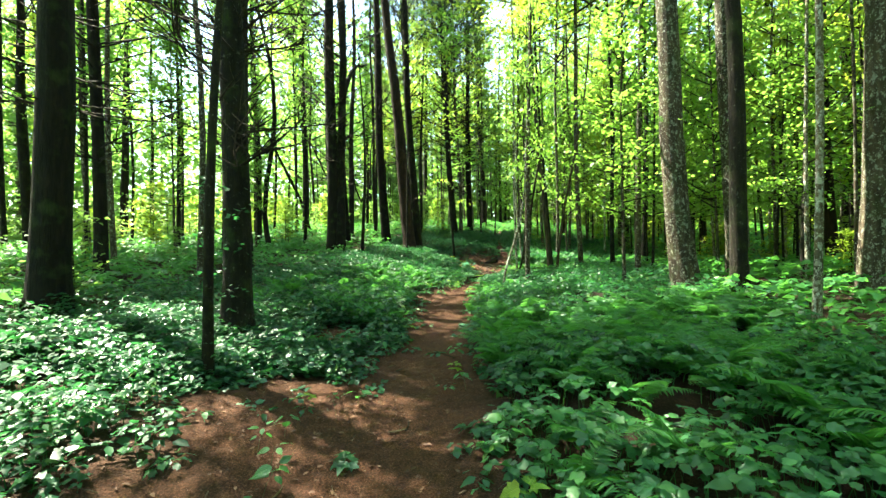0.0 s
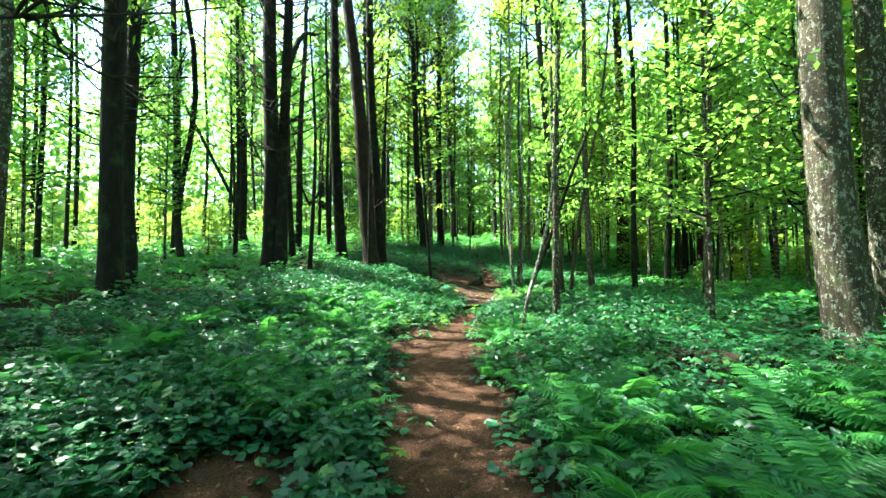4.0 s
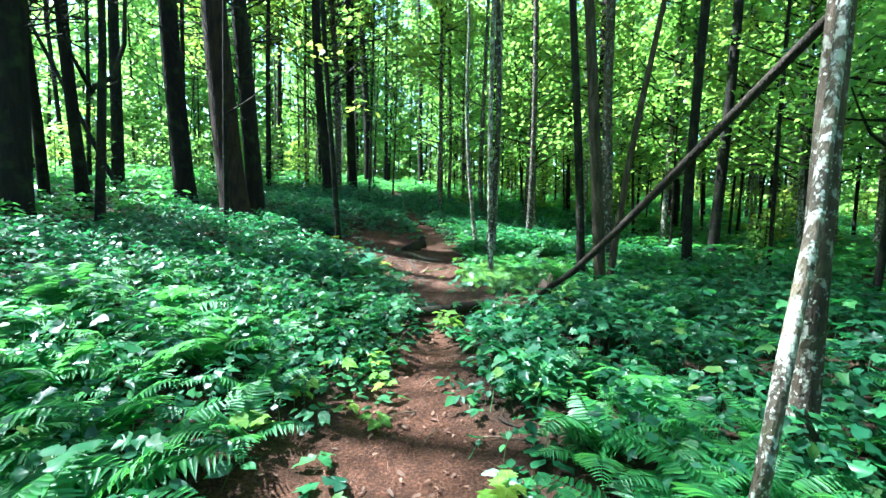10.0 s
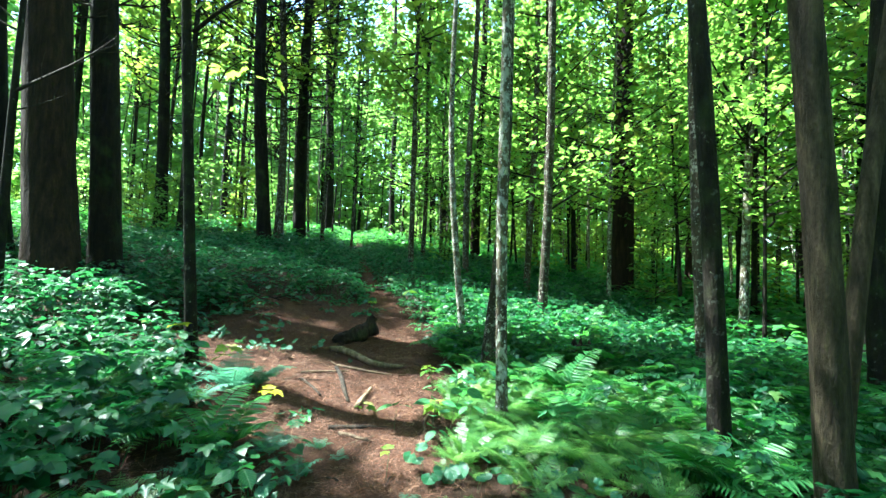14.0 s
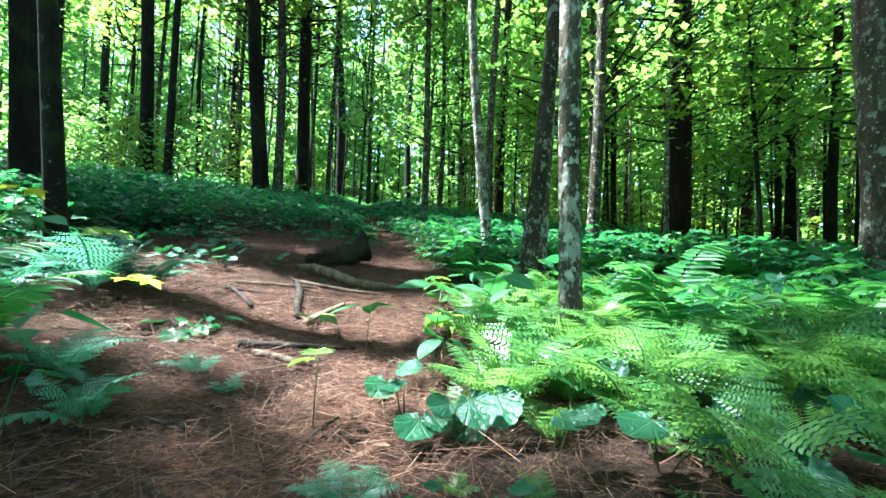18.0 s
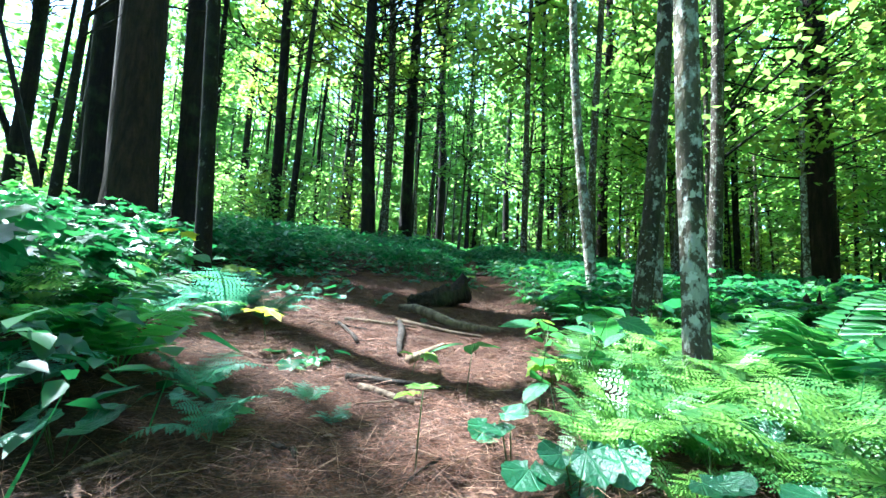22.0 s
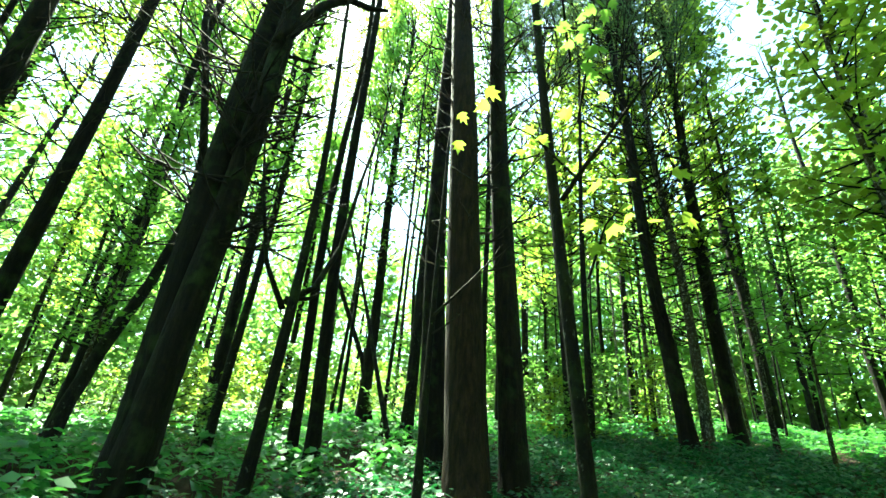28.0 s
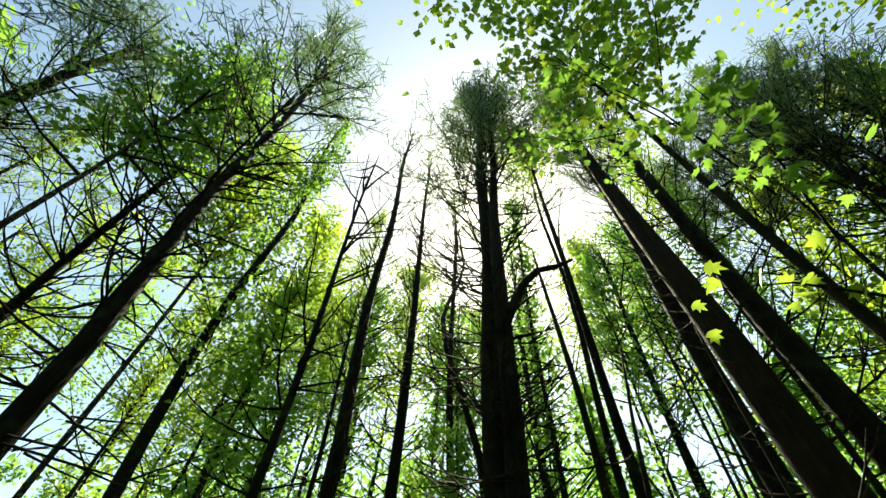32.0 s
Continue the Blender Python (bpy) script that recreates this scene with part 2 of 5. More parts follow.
def soil_material():
    m, t, bsdf, out = node_material("forest_floor")
    v = coords(t)
    bare = t.nodes.new("ShaderNodeAttribute")
    bare.attribute_name = "bare"
    fine = noise_tex(t, v, 60.0, 5.0, 0.7)
    clods = noise_tex(t, v, 9.0, 5.0, 0.6)
    broad = noise_tex(t, v, 1.1, 3.0)
    earth = ramp(t, fine, [(0.28, (0.018, 0.008, 0.005)), (0.5, (0.09, 0.038, 0.021)), (0.76, (0.27, 0.128, 0.077))])
    duff = ramp(t, fine, [(0.25, (0.014, 0.008, 0.005)), (0.5, (0.04, 0.022, 0.014)), (0.8, (0.12, 0.068, 0.042))])
    colour = mixed(t, bare.outputs["Fac"], duff, earth)
    colour = mixed(t, 0.6, colour, ramp(t, clods, [(0.3, (0.4, 0.38, 0.36)), (0.7, (1.25, 1.22, 1.2))]), "MULTIPLY")
    colour = mixed(t, 0.6, colour, ramp(t, broad, [(0.3, (0.75, 0.72, 0.7)), (0.7, (1.1, 1.08, 1.05))]), "MULTIPLY")
    t.links.new(colour, bsdf.inputs["Base Color"])
    bsdf.inputs["Roughness"].default_value = 0.95
    bsdf.inputs["Specular IOR Level"].default_value = 0.2
    both = t.nodes.new("ShaderNodeMath")
    both.operation = "ADD"
    t.links.new(fine, both.inputs[0])
    t.links.new(clods, both.inputs[1])
    bump(t, bsdf, both.outputs[0], 1.0, 0.05)
    return m


SOIL = soil_material()


def litter_material(name, tones, rough=0.85):
    m, t, bsdf, out = node_material(name)
    geo = t.nodes.new("ShaderNodeNewGeometry")
    colour = ramp(t, geo.outputs["Random Per Island"], tones)
    grain = noise_tex(t, coords(t), 80.0, 3.0)
    colour = mixed(t, 0.5, colour, ramp(t, grain, [(0.3, (0.6, 0.6, 0.6)), (0.7, (1.15, 1.15, 1.15))]), "MULTIPLY")
    t.links.new(colour, bsdf.inputs["Base Color"])
    bsdf.inputs["Roughness"].default_value = rough
    return m


NEEDLE_LITTER = litter_material("fallen_needles", [(0.0, (0.014, 0.006, 0.0035)), (0.5, (0.075, 0.03, 0.016)), (0.9, (0.2, 0.09, 0.05)), (1.0, (0.42, 0.25, 0.16))])
LEAF_LITTER = litter_material("fallen_leaves", [(0.0, (0.06, 0.03, 0.018)), (0.7, (0.15, 0.072, 0.042)), (0.97, (0.17, 0.09, 0.055)), (1.0, (0.27, 0.17, 0.11))])


# ---- mesh helpers ----
rng = np.random.default_rng(7)


def raw_mesh(name, verts, faces, material, smooth=False):
    """verts (n, 3); faces: one array (m, k) or a list of such arrays."""
    faces = [np.asarray(f, dtype=np.int32) for f in (faces if isinstance(faces, list) else [faces])]
    me = bpy.data.meshes.new(name)
    verts = np.asarray(verts, dtype=np.float32)
    loops = np.concatenate([f.ravel() for f in faces])
    sizes = np.concatenate([np.full(len(f), f.shape[1], dtype=np.int32) for f in faces])
    me.vertices.add(len(verts))
    me.vertices.foreach_set("co", verts.ravel())
    me.loops.add(len(loops))
    me.loops.foreach_set("vertex_index", loops)
    me.polygons.add(len(sizes))
    me.polygons.foreach_set("loop_start", np.concatenate([[0], np.cumsum(sizes)[:-1]]).astype(np.int32))
    if smooth:
        me.polygons.foreach_set("use_smooth", np.ones(len(sizes), dtype=bool))
    me.materials.append(material)
    me.update(calc_edges=True)
    return me


def part(name, me, parent, label="", at=None):
    ob = new(name, me)
    ob.parent = parent
    if at is not None:
        ob.matrix_basis = at
    if label:
        ob["label"] = label
    return ob


def tube(points, radii, sides=8, ridges=0.0, cap=True):
    """Verts and faces of a tube along points; ridges: uneven outline, as a share of the radius."""
    p = np.asarray(points, float)
    n = len(p)
    tang = np.gradient(p, axis=0)
    tang /= np.linalg.norm(tang, axis=1)[:, None] + 1e-9
    ref = np.tile([1.0, 0, 0], (n, 1)) if abs(tang[0, 0]) < 0.8 else np.tile([0, 1.0, 0], (n, 1))
    u = np.cross(tang, ref)
    u /= np.linalg.norm(u, axis=1)[:, None] + 1e-9
    w = np.cross(tang, u)
    a = np.linspace(0, 2 * np.pi, sides, endpoint=False)
    rad = np.asarray(radii, float)[:, None] * (1 + ridges * rng.normal(0, 1, (n, sides)) * 0.5 + ridges * np.sin(3 * a + 1.3)[None] * 0.5)
    v = p[:, None] + rad[..., None] * (np.cos(a)[None, :, None] * u[:, None] + np.sin(a)[None, :, None] * w[:, None])
    i = np.arange(n - 1)[:, None] * sides
    j = np.arange(sides)[None]
    k = (j + 1) % sides
    q = np.stack([i + j, i + k, i + sides + k, i + sides + j], -1).reshape(-1, 4)
    verts = v.reshape(-1, 3)
    if not cap:
        return verts, q, None
    ends = np.array([[*range(sides)][::-1], [(n - 1) * sides + s for s in range(sides)]])
    return verts, q, ends


def gather(pieces):
    """Joins (verts, quads) pieces into one pair."""
    vs, qs, base = [], [], 0
    for v, q in pieces:
        vs.append(v)
        qs.append(q + base)
        base += len(v)
    return np.concatenate(vs), np.concatenate(qs)


def tube_mesh(name, points, radii, material, sides=8, ridges=0.0):
    v, q, ends = tube(points, radii, sides, ridges)
    return raw_mesh(name, v, [q, ends], material, smooth=True)


def turns(yaw, pitch, roll):
    """Rotation matrices (n, 3, 3): roll about y, pitch about x, then yaw about z."""
    cz, sz, cx, sx, cy, sy = np.cos(yaw), np.sin(yaw), np.cos(pitch), np.sin(pitch), np.cos(roll), np.sin(roll)
    o, l = np.zeros_like(cz), np.ones_like(cz)
    rz = np.stack([np.stack([cz, -sz, o], -1), np.stack([sz, cz, o], -1), np.stack([o, o, l], -1)], -2)
    rx = np.stack([np.stack([l, o, o], -1), np.stack([o, cx, -sx], -1), np.stack([o, sx, cx], -1)], -2)
    ry = np.stack([np.stack([cy, o, sy], -1), np.stack([o, l, o], -1), np.stack([-sy, o, cy], -1)], -2)
    return rz @ rx @ ry


def scatter(template, quads, places, yaw, pitch, roll, size):
    """Copies of a small template (k, 3) with faces quads, joined: one leaf a place."""
    r = turns(yaw, pitch, roll)
    v = np.einsum("nij,kj->nki", r, template) * np.asarray(size)[:, None, None] + places[:, None]
    n, k = len(places), len(template)
    f = (np.arange(n)[:, None, None] * k + np.asarray(quads)[None]).reshape(-1, np.asarray(quads).shape[1])
    return v.reshape(-1, 3), f


# Leaf outlines of unit length along +y, folded a little along the midrib.
LEAF_SIMPLE = np.array([(0, 0, 0), (-0.3, 0.38, 0.06), (0, 1, -0.08), (0.3, 0.38, 0.06)])
LEAF_SIMPLE_Q = [(0, 3, 2, 1)]
LEAF_OVAL = np.array([(0, 0, 0), (-0.27, 0.25, 0.05), (-0.24, 0.62, 0.03), (0, 1, -0.12), (0.24, 0.62, 0.03), (0.27, 0.25, 0.05), (0, 0.5, -0.02)])
LEAF_FOLD = np.array([(0, 0, 0), (-0.27, 0.28, 0.06), (-0.21, 0.66, 0.04), (0, 1, -0.1), (0.21, 0.66, 0.04), (0.27, 0.28, 0.06)])
LEAF_FOLD_Q = [(0, 3, 2, 1), (0, 5, 4, 3)]
LEAF_OVAL_T = [(0, 6, 1), (1, 6, 2), (6, 3, 2), (0, 5, 6), (5, 4, 6), (6, 4, 3)]
LEAF_LOBED = np.array([(0, 0, 0), (-0.22, 0.02, 0.05), (-0.5, 0.28, 0.03), (-0.26, 0.36, 0.05), (-0.4, 0.7, 0.0), (-0.15, 0.62, 0.03), (0, 1, -0.1),
                       (0.15, 0.62, 0.03), (0.4, 0.7, 0.0), (0.26, 0.36, 0.05), (0.5, 0.28, 0.03), (0.22, 0.02, 0.05), (0, 0.42, -0.03)])
LEAF_LOBED_T = [(12, i + 1, i) for i in range(0, 11)] + [(12, 0, 11)]
LEAF_DISC = np.array([(0, 0.1, 0)] + [(0.5 * math.sin(a) * (1 if abs(a) < 2.9 else 0.6), 0.5 - 0.5 * math.cos(a) * (1 if abs(a) < 2.9 else 0.75), 0.07 * math.cos(3 * a)) for a in np.linspace(0.35, 2 * math.pi - 0.35, 10)])
LEAF_DISC_T = [(0, i, i + 1) for i in range(1, 10)]


def toothed_leaf(widest, broad, teeth, tip=1.35, fold=0.1, droop=0.14):
    """A pointed leaf with a toothed edge, folded along the midrib: unit length along +y."""
    n = 2 * teeth + 1
    u = np.linspace(0.0, 1.0, n)
    w = broad * np.sin(np.pi * u ** widest) ** 0.8 * (1 - u ** 6) ** tip
    w = w * np.where(np.arange(n) % 2 == 1, 1.1, 0.92)
    w[0] = w[-1] = 0.0
    bend = -droop * u * u
    mid = np.stack([0 * u, u, bend], -1)
    edge = [np.stack([side * w, u + 0.05 * w, bend + fold * w / broad * broad * 2 * 0.5 + 0.012 * np.sin(7 * u + side)], -1) for side in (-1, 1)]
    v = np.concatenate([mid, edge[0], edge[1]])
    k = np.arange(n - 1)
    q = np.concatenate([np.stack([k, k + 1, n + k + 1, n + k], -1), np.stack([k, 2 * n + k, 2 * n + k + 1, k + 1], -1)])
    return v, q


def scalloped_disc(points=49, lobes=12):
    """A round leaf with a notch at its stalk and a scalloped, waved rim: two rings round the stalk."""
    a = np.linspace(0.24, 2 * np.pi - 0.24, points)
    r = 0.5 * (1 + 0.09 * np.abs(np.sin(lobes * a / 2)))
    rim = np.stack([r * np.sin(a), 0.42 - r * np.cos(a), 0.05 * np.cos(3 * a + 0.5) + 0.035], -1)
    ring = np.stack([0.55 * r * np.sin(a), 0.3 - 0.55 * r * np.cos(a), 0.02 * np.cos(3 * a) - 0.012], -1)
    v = np.concatenate([[[0, 0.1, -0.01]], ring, rim])
    k = np.arange(points - 1)
    return v, [np.stack([0 * k, k + 1, k + 2], -1), np.stack([k + 1, points + k + 1, points + k + 2, k + 2], -1)]


LEAF_OVATE, LEAF_OVATE_Q = toothed_leaf(0.72, 0.3, 3)
LEAF_LOBES = np.array([(0, 0, 0), (-0.16, -0.05, 0.03), (-0.5, 0.12, 0.0), (-0.36, 0.24, 0.04), (-0.58, 0.5, -0.04), (-0.3, 0.46, 0.04), (-0.24, 0.66, 0.02), (0, 1.0, -0.12),
                       (0.24, 0.66, 0.02), (0.3, 0.46, 0.04), (0.58, 0.5, -0.04), (0.36, 0.24, 0.04), (0.5, 0.12, 0.0), (0.16, -0.05, 0.03), (0, 0.4, -0.03)])
LEAF_LOBES_T = [(14, k + 1, k) for k in range(13)] + [(14, 0, 13)]


# ---- the lie of the land ----
def curve_of(pairs):
    xs, ys = zip(*pairs)
    return lambda s: np.interp(s, xs, ys)


trail_height = curve_of([(-300, -3.0), (-20, -0.9), (3, -0.47), (10.5, -0.27), (13, -0.17), (16, 0.0), (19, 0.16), (21.7, 0.27), (23.3, 0.46), (24.5, 0.6), (29.5, 1.5), (33.7, 2.1), (45, 3.4), (70, 5.0), (300, 9.0)])
trail_middle = curve_of([(-40, 8.0), (0, 2.9), (2, 2.6), (4, 2.1), (6, 1.5), (8, 1.05), (10.5, 0.62), (12, 0.32), (13, 0.28), (14.5, -0.2), (16, -0.33), (17.5, -0.1), (19, 0.16), (21, 0.2), (23, 0.3), (25, 0.48), (28, -0.05), (32, -0.6), (38, -1.2), (60, -2)])
trail_half = curve_of([(0, 0.6), (4, 0.62), (8, 0.58), (10, 0.62), (12, 0.5), (13, 0.66), (14.5, 0.5), (15.3, 0.6), (16.3, 0.6), (17.5, 0.32), (18.5, 0.14), (19.5, 0.12), (20.5, 0.24), (22, 0.4), (25, 0.34), (27, 0.16), (31, 0.05), (60, 0.03)])
left_rise = curve_of([(-50, 0.05), (5, 0.08), (14, 0.13), (21, 0.14), (25, 0.11), (30, 0.08), (60, 0.03)])
right_rise = curve_of([(-50, 0.03), (5, 0.06), (15, 0.08), (19, 0.03), (22, 0.0), (28, -0.1), (40, -0.12), (70, -0.05)])


def wobble(x, y):
    return 0.05 * np.sin(0.9 * x + 1.3 * y) + 0.04 * np.sin(1.9 * x - 0.8 * y + 2) + 0.02 * np.sin(3.7 * x + 2.9 * y) + 0.015 * np.sin(6.1 * y - 5.3 * x)


def height_at(x, y):
    x, y = np.asarray(x, float), np.asarray(y, float)
    side = x - trail_middle(y)
    away = np.abs(side)
    reach = 10 * np.tanh(np.maximum(away - 0.5, 0) / 10)
    z = trail_height(y) + reach * np.where(side < 0, left_rise(y), right_rise(y))
    return z + wobble(x, y) * np.clip(away / 2.5, 0.25, 1) - 0.04 * np.exp(-(away / trail_half(y)) ** 4)


def bareness(x, y):
    """1 on trodden or needle-covered earth, 0 under the plants."""
    x, y = np.asarray(x, float), np.asarray(y, float)
    ragged = 0.16 * np.sin(2.1 * y + 0.7) + 0.1 * np.sin(5.3 * y + x * 3) + 0.06 * np.sin(11 * y)
    d = np.abs(x - trail_middle(y)) / (trail_half(y) * (1 + ragged))
    b = np.clip(1.6 - d * 0.9, 0, 1)
    glade = ((x + 0.7) / 1.45) ** 2 + ((y - 23.4) / 2.05) ** 2 + 2 * ragged
    plants = np.clip((x + 0.8 + 0.42 * (y - 21)) / 0.35 + 0.5, 0, 1)
    b = np.maximum(b, np.clip(1.7 - glade, 0, 1) * np.where(y < 23.0, plants, 1))
    open_left = ((x - 0.45) / 1.5) ** 2 + ((y - 7.1) / 2.0) ** 2 + ragged * 2
    b = np.maximum(b, np.clip(1.35 - open_left, 0, 0.9))
    worn = ((x + 0.95) / 0.5) ** 2 + ((y - 10.4) / 0.7) ** 2 + ragged * 2
    return np.maximum(b, np.clip(1.2 - worn, 0, 0.7))


def axis(parts):
    return np.concatenate([np.arange(a, b, s) for a, b, s in parts])


gx = axis([(-320, -60, 20), (-60, -16, 2), (-16, -5, 0.4), (-5, 5, 0.12), (5, 16, 0.4), (16, 60, 2), (60, 330, 20)])
gy = axis([(-320, -40, 20), (-40, 0, 2), (0, 3, 0.4), (3, 26, 0.12), (26, 44, 0.4), (44, 90, 2), (90, 340, 20)])
mx, my = np.meshgrid(gx, gy)
mz = height_at(mx, my)
near = (np.abs(mx) < 5) & (my > 3) & (my < 26)
mz = mz + np.where(near, rng.normal(0, 0.008, mz.shape), 0)
nx, ny = len(gx), len(gy)
ii, jj = np.meshgrid(np.arange(nx - 1), np.arange(ny - 1))
gq = np.stack([jj * nx + ii, jj * nx + ii + 1, (jj + 1) * nx + ii + 1, (jj + 1) * nx + ii], -1).reshape(-1, 4)
ground_mesh = raw_mesh("ground", np.stack([mx, my, mz], -1).reshape(-1, 3), gq, SOIL, smooth=True)
ground_mesh.attributes.new("bare", "FLOAT", "POINT").data.foreach_set("value", bareness(mx, my).ravel().astype(np.float32))
ground = tagged(new("ground", ground_mesh), "brown forest floor of soil and needles with a trodden trail", "ground", kind="structure")


# ---- trees ----
def branch_points(start, yaw, rise, length, bend=0.25, n=4):
    s = np.linspace(0, 1, n)
    lift = rise + bend * s
    dx = np.stack([np.cos(yaw + 0.25 * np.sin(3 * s)) * np.cos(lift), np.sin(yaw + 0.25 * np.sin(3 * s)) * np.cos(lift), np.sin(lift)], -1)
    return np.asarray(start) + np.cumsum(np.vstack([np.zeros(3), dx[:-1] * length / (n - 1)]), axis=0)


def pine_boughs(seed, full=True):
    """Whorls of bare dead branches below, needled ones above. Tree of 20 m. Returns meshes for branches and needles."""
    global rng
    rng = np.random.default_rng(seed)
    bits, tufts = [], []
    z = 2.6 + rng.random()
    while z < 19.2:
        share = z / 20
        for k in range((rng.integers(4, 6) if share > 0.42 else rng.integers(3, 6)) if full else 2):
            yaw = rng.random() * 2 * np.pi
            length = (1.0 + 2.2 * min(share * 1.9, 1)) * (1.15 - 0.75 * max(share - 0.6, 0) / 0.4) * rng.uniform(0.6, 1.1)
            rise = rng.uniform(0.35, 0.85) if share > 0.42 else rng.uniform(0.1, 0.5) if share > 0.3 else rng.uniform(-0.15, 0.4)
            pts = branch_points((0, 0, z + rng.uniform(-0.1, 0.1)), yaw, rise, length, rng.uniform(0.1, 0.5), 5)
            bits.append(tube(pts, np.linspace(0.034, 0.01, 5) * (0.5 + 0.8 * share) * (1 if full else 1.3), 3, cap=False)[:2])
            for s in range((rng.integers(2, 4) + (1 if share > 0.5 else 0)) if full else 1):
                at = pts[rng.integers(1, 4)] + rng.normal(0, 0.02, 3)
                sub = branch_points(at, yaw + rng.choice([-0.8, 0.8]) * rng.uniform(0.6, 1.2), rise + rng.uniform(0, 0.5), length * rng.uniform(0.25, 0.5), 0.3, 3)
                bits.append(tube(sub, [0.017, 0.012, 0.007], 3, cap=False)[:2])
                if share > 0.5:
                    tufts += [sub[-1], sub[1] + rng.normal(0, 0.1, 3)]
            if share > 0.5:
                tufts += [pts[-1], pts[3] + rng.normal(0, 0.1, 3)]
        z += (rng.uniform(0.5, 0.9) if share > 0.42 else rng.uniform(0.35, 0.6)) * (1 if full else 1.6)
    v, q = gather(bits)
    branches = raw_mesh("branchwork", v, q, TWIG, smooth=True)
    tufts = np.repeat(np.array(tufts), 9 if full else 5, axis=0)
    n = len(tufts)
    spine = np.array([(-0.02, 0, 0), (0.02, 0, 0), (0.012, 1, 0.05), (-0.012, 1, 0.05)]) * (np.array([2.2, 1, 1]) if full else np.array([4, 1.6, 1.6]))
    v, q = scatter(spine, [(0, 1, 2, 3)], tufts + rng.normal(0, 0.12, (n, 3)), rng.random(n) * 6.28, rng.uniform(-0.5, 0.9, n), rng.random(n) * 3, rng.uniform(0.2, 0.42, n))
    return branches, raw_mesh("crown", v, q, NEEDLE)


def leafy_boughs(seed, low, high, spread, sprays, leaves, size, material, tri=False, lift=0.5, bark_material=None):
    """Limbs from a central stem between low and high, each ending in flat sprays of leaves."""
    global rng
    rng = np.random.default_rng(seed)
    bits, where = [], []
    for k in range(sprays):
        share = (k + rng.random()) / sprays
        z = low + (high - low) * share
        reach = spread * rng.uniform(0.3, 1.0) * (1.0 - 0.55 * share)
        yaw = rng.random() * 6.283
        rise = rng.uniform(0.0, lift) + 0.5 * share
        pts = branch_points((0, 0, max(z - reach * math.sin(rise), low * 0.7)), yaw, rise, reach, 0.15, 4)
        bits.append(tube(pts, np.linspace(0.018, 0.004, 4) * (0.6 + 0.5 * reach), 3, cap=False)[:2])
        n = int(leaves * rng.uniform(0.6, 1.3))
        along = rng.random(n) ** 0.6
        centre = pts[0] + (pts[-1] - pts[0]) * along[:, None]
        flat = rng.normal(0, 1, (n, 3)) * np.array([0.3, 0.3, 0.09]) * (0.4 + 0.45 * reach)
        where.append(centre + flat)
    where = np.concatenate(where)
    n = len(where)
    v, q = gather(bits)
    branches = raw_mesh("branchwork", v, q, bark_material or BARK_DARK, smooth=True)
    shape, faces = {0: (LEAF_SIMPLE * np.array([1.25, 1, 1]), LEAF_SIMPLE_Q), 1: (LEAF_LOBED, LEAF_LOBED_T)}[int(tri)]
    v, f = scatter(shape, faces, where, rng.random(n) * 6.283, rng.normal(-0.25, 0.4, n), rng.normal(0, 0.35, n), size * rng.uniform(0.7, 1.25, n))
    return branches, raw_mesh("crown", v, f, material)


def limb_mesh(seed):
    """A bare forked limb of about a metre, rising along +y."""
    g = np.random.default_rng(seed)
    main = branch_points((0, 0, 0), 1.57, 0.5, 1.1, 0.4, 5)
    bits = [tube(main, [0.02, 0.016, 0.012, 0.008, 0.003], 5, cap=False)[:2]]
    for k in (1, 2, 3):
        sub = branch_points(main[k], 1.57 + g.choice([-0.8, 0.8]) * g.uniform(0.7, 1.2), 0.7, 0.45 * g.uniform(0.6, 1.2), 0.3, 3)
        bits.append(tube(sub, [0.009, 0.006, 0.002], 4, cap=False)[:2])
    v, q = gather(bits)
    return raw_mesh("limb", v, q, TWIG, True)


BARE_BOUGHS = [limb_mesh(k) for k in (1, 2, 3)]
PINE_SETS = [pine_boughs(11), pine_boughs(12), pine_boughs(13)]
FAR_PINE_SETS = [pine_boughs(14, False), pine_boughs(15, False)]
POLE_SETS = [leafy_boughs(20 + k, 5.0, 15.5, 2.8, 54, 46, 0.2, LEAF_YELLOW if k == 3 else LEAF_MAPLE, 0, 0.7) for k in range(4)]
UNDER_SETS = [leafy_boughs(30 + k, 2.2, 8.6, 2.4, 46, 58, 0.125, LEAF_YELLOW if k == 3 else LEAF_MAPLE, 0, 0.35) for k in range(4)]
HIGH_SETS = [leafy_boughs(80 + k, 11.5, 20.0, 4.2, 60, 80, 0.165, LEAF_YELLOW if k >= 1 else LEAF_MAPLE, 0, 0.6) for k in range(3)]
FAR_SETS = [leafy_boughs(40 + k, 1.2, 16.0, 3.2, 50, 40, 0.35, LEAF_FAR, lift=0.5) for k in range(4)]
SHRUB_SETS = [leafy_boughs(55 + k, 0.35, 3.0, 1.25, 22, 24, 0.15, LEAF_YELLOW if k == 2 else LEAF_FAR, lift=0.35) for k in range(3)]
TOP_SET = leafy_boughs(96, 0.2, 4.6, 2.2, 34, 60, 0.15, LEAF_YELLOW, 0, 0.6)
PINE_LABEL = "tall straight pine with dark bark and bare dead branches"
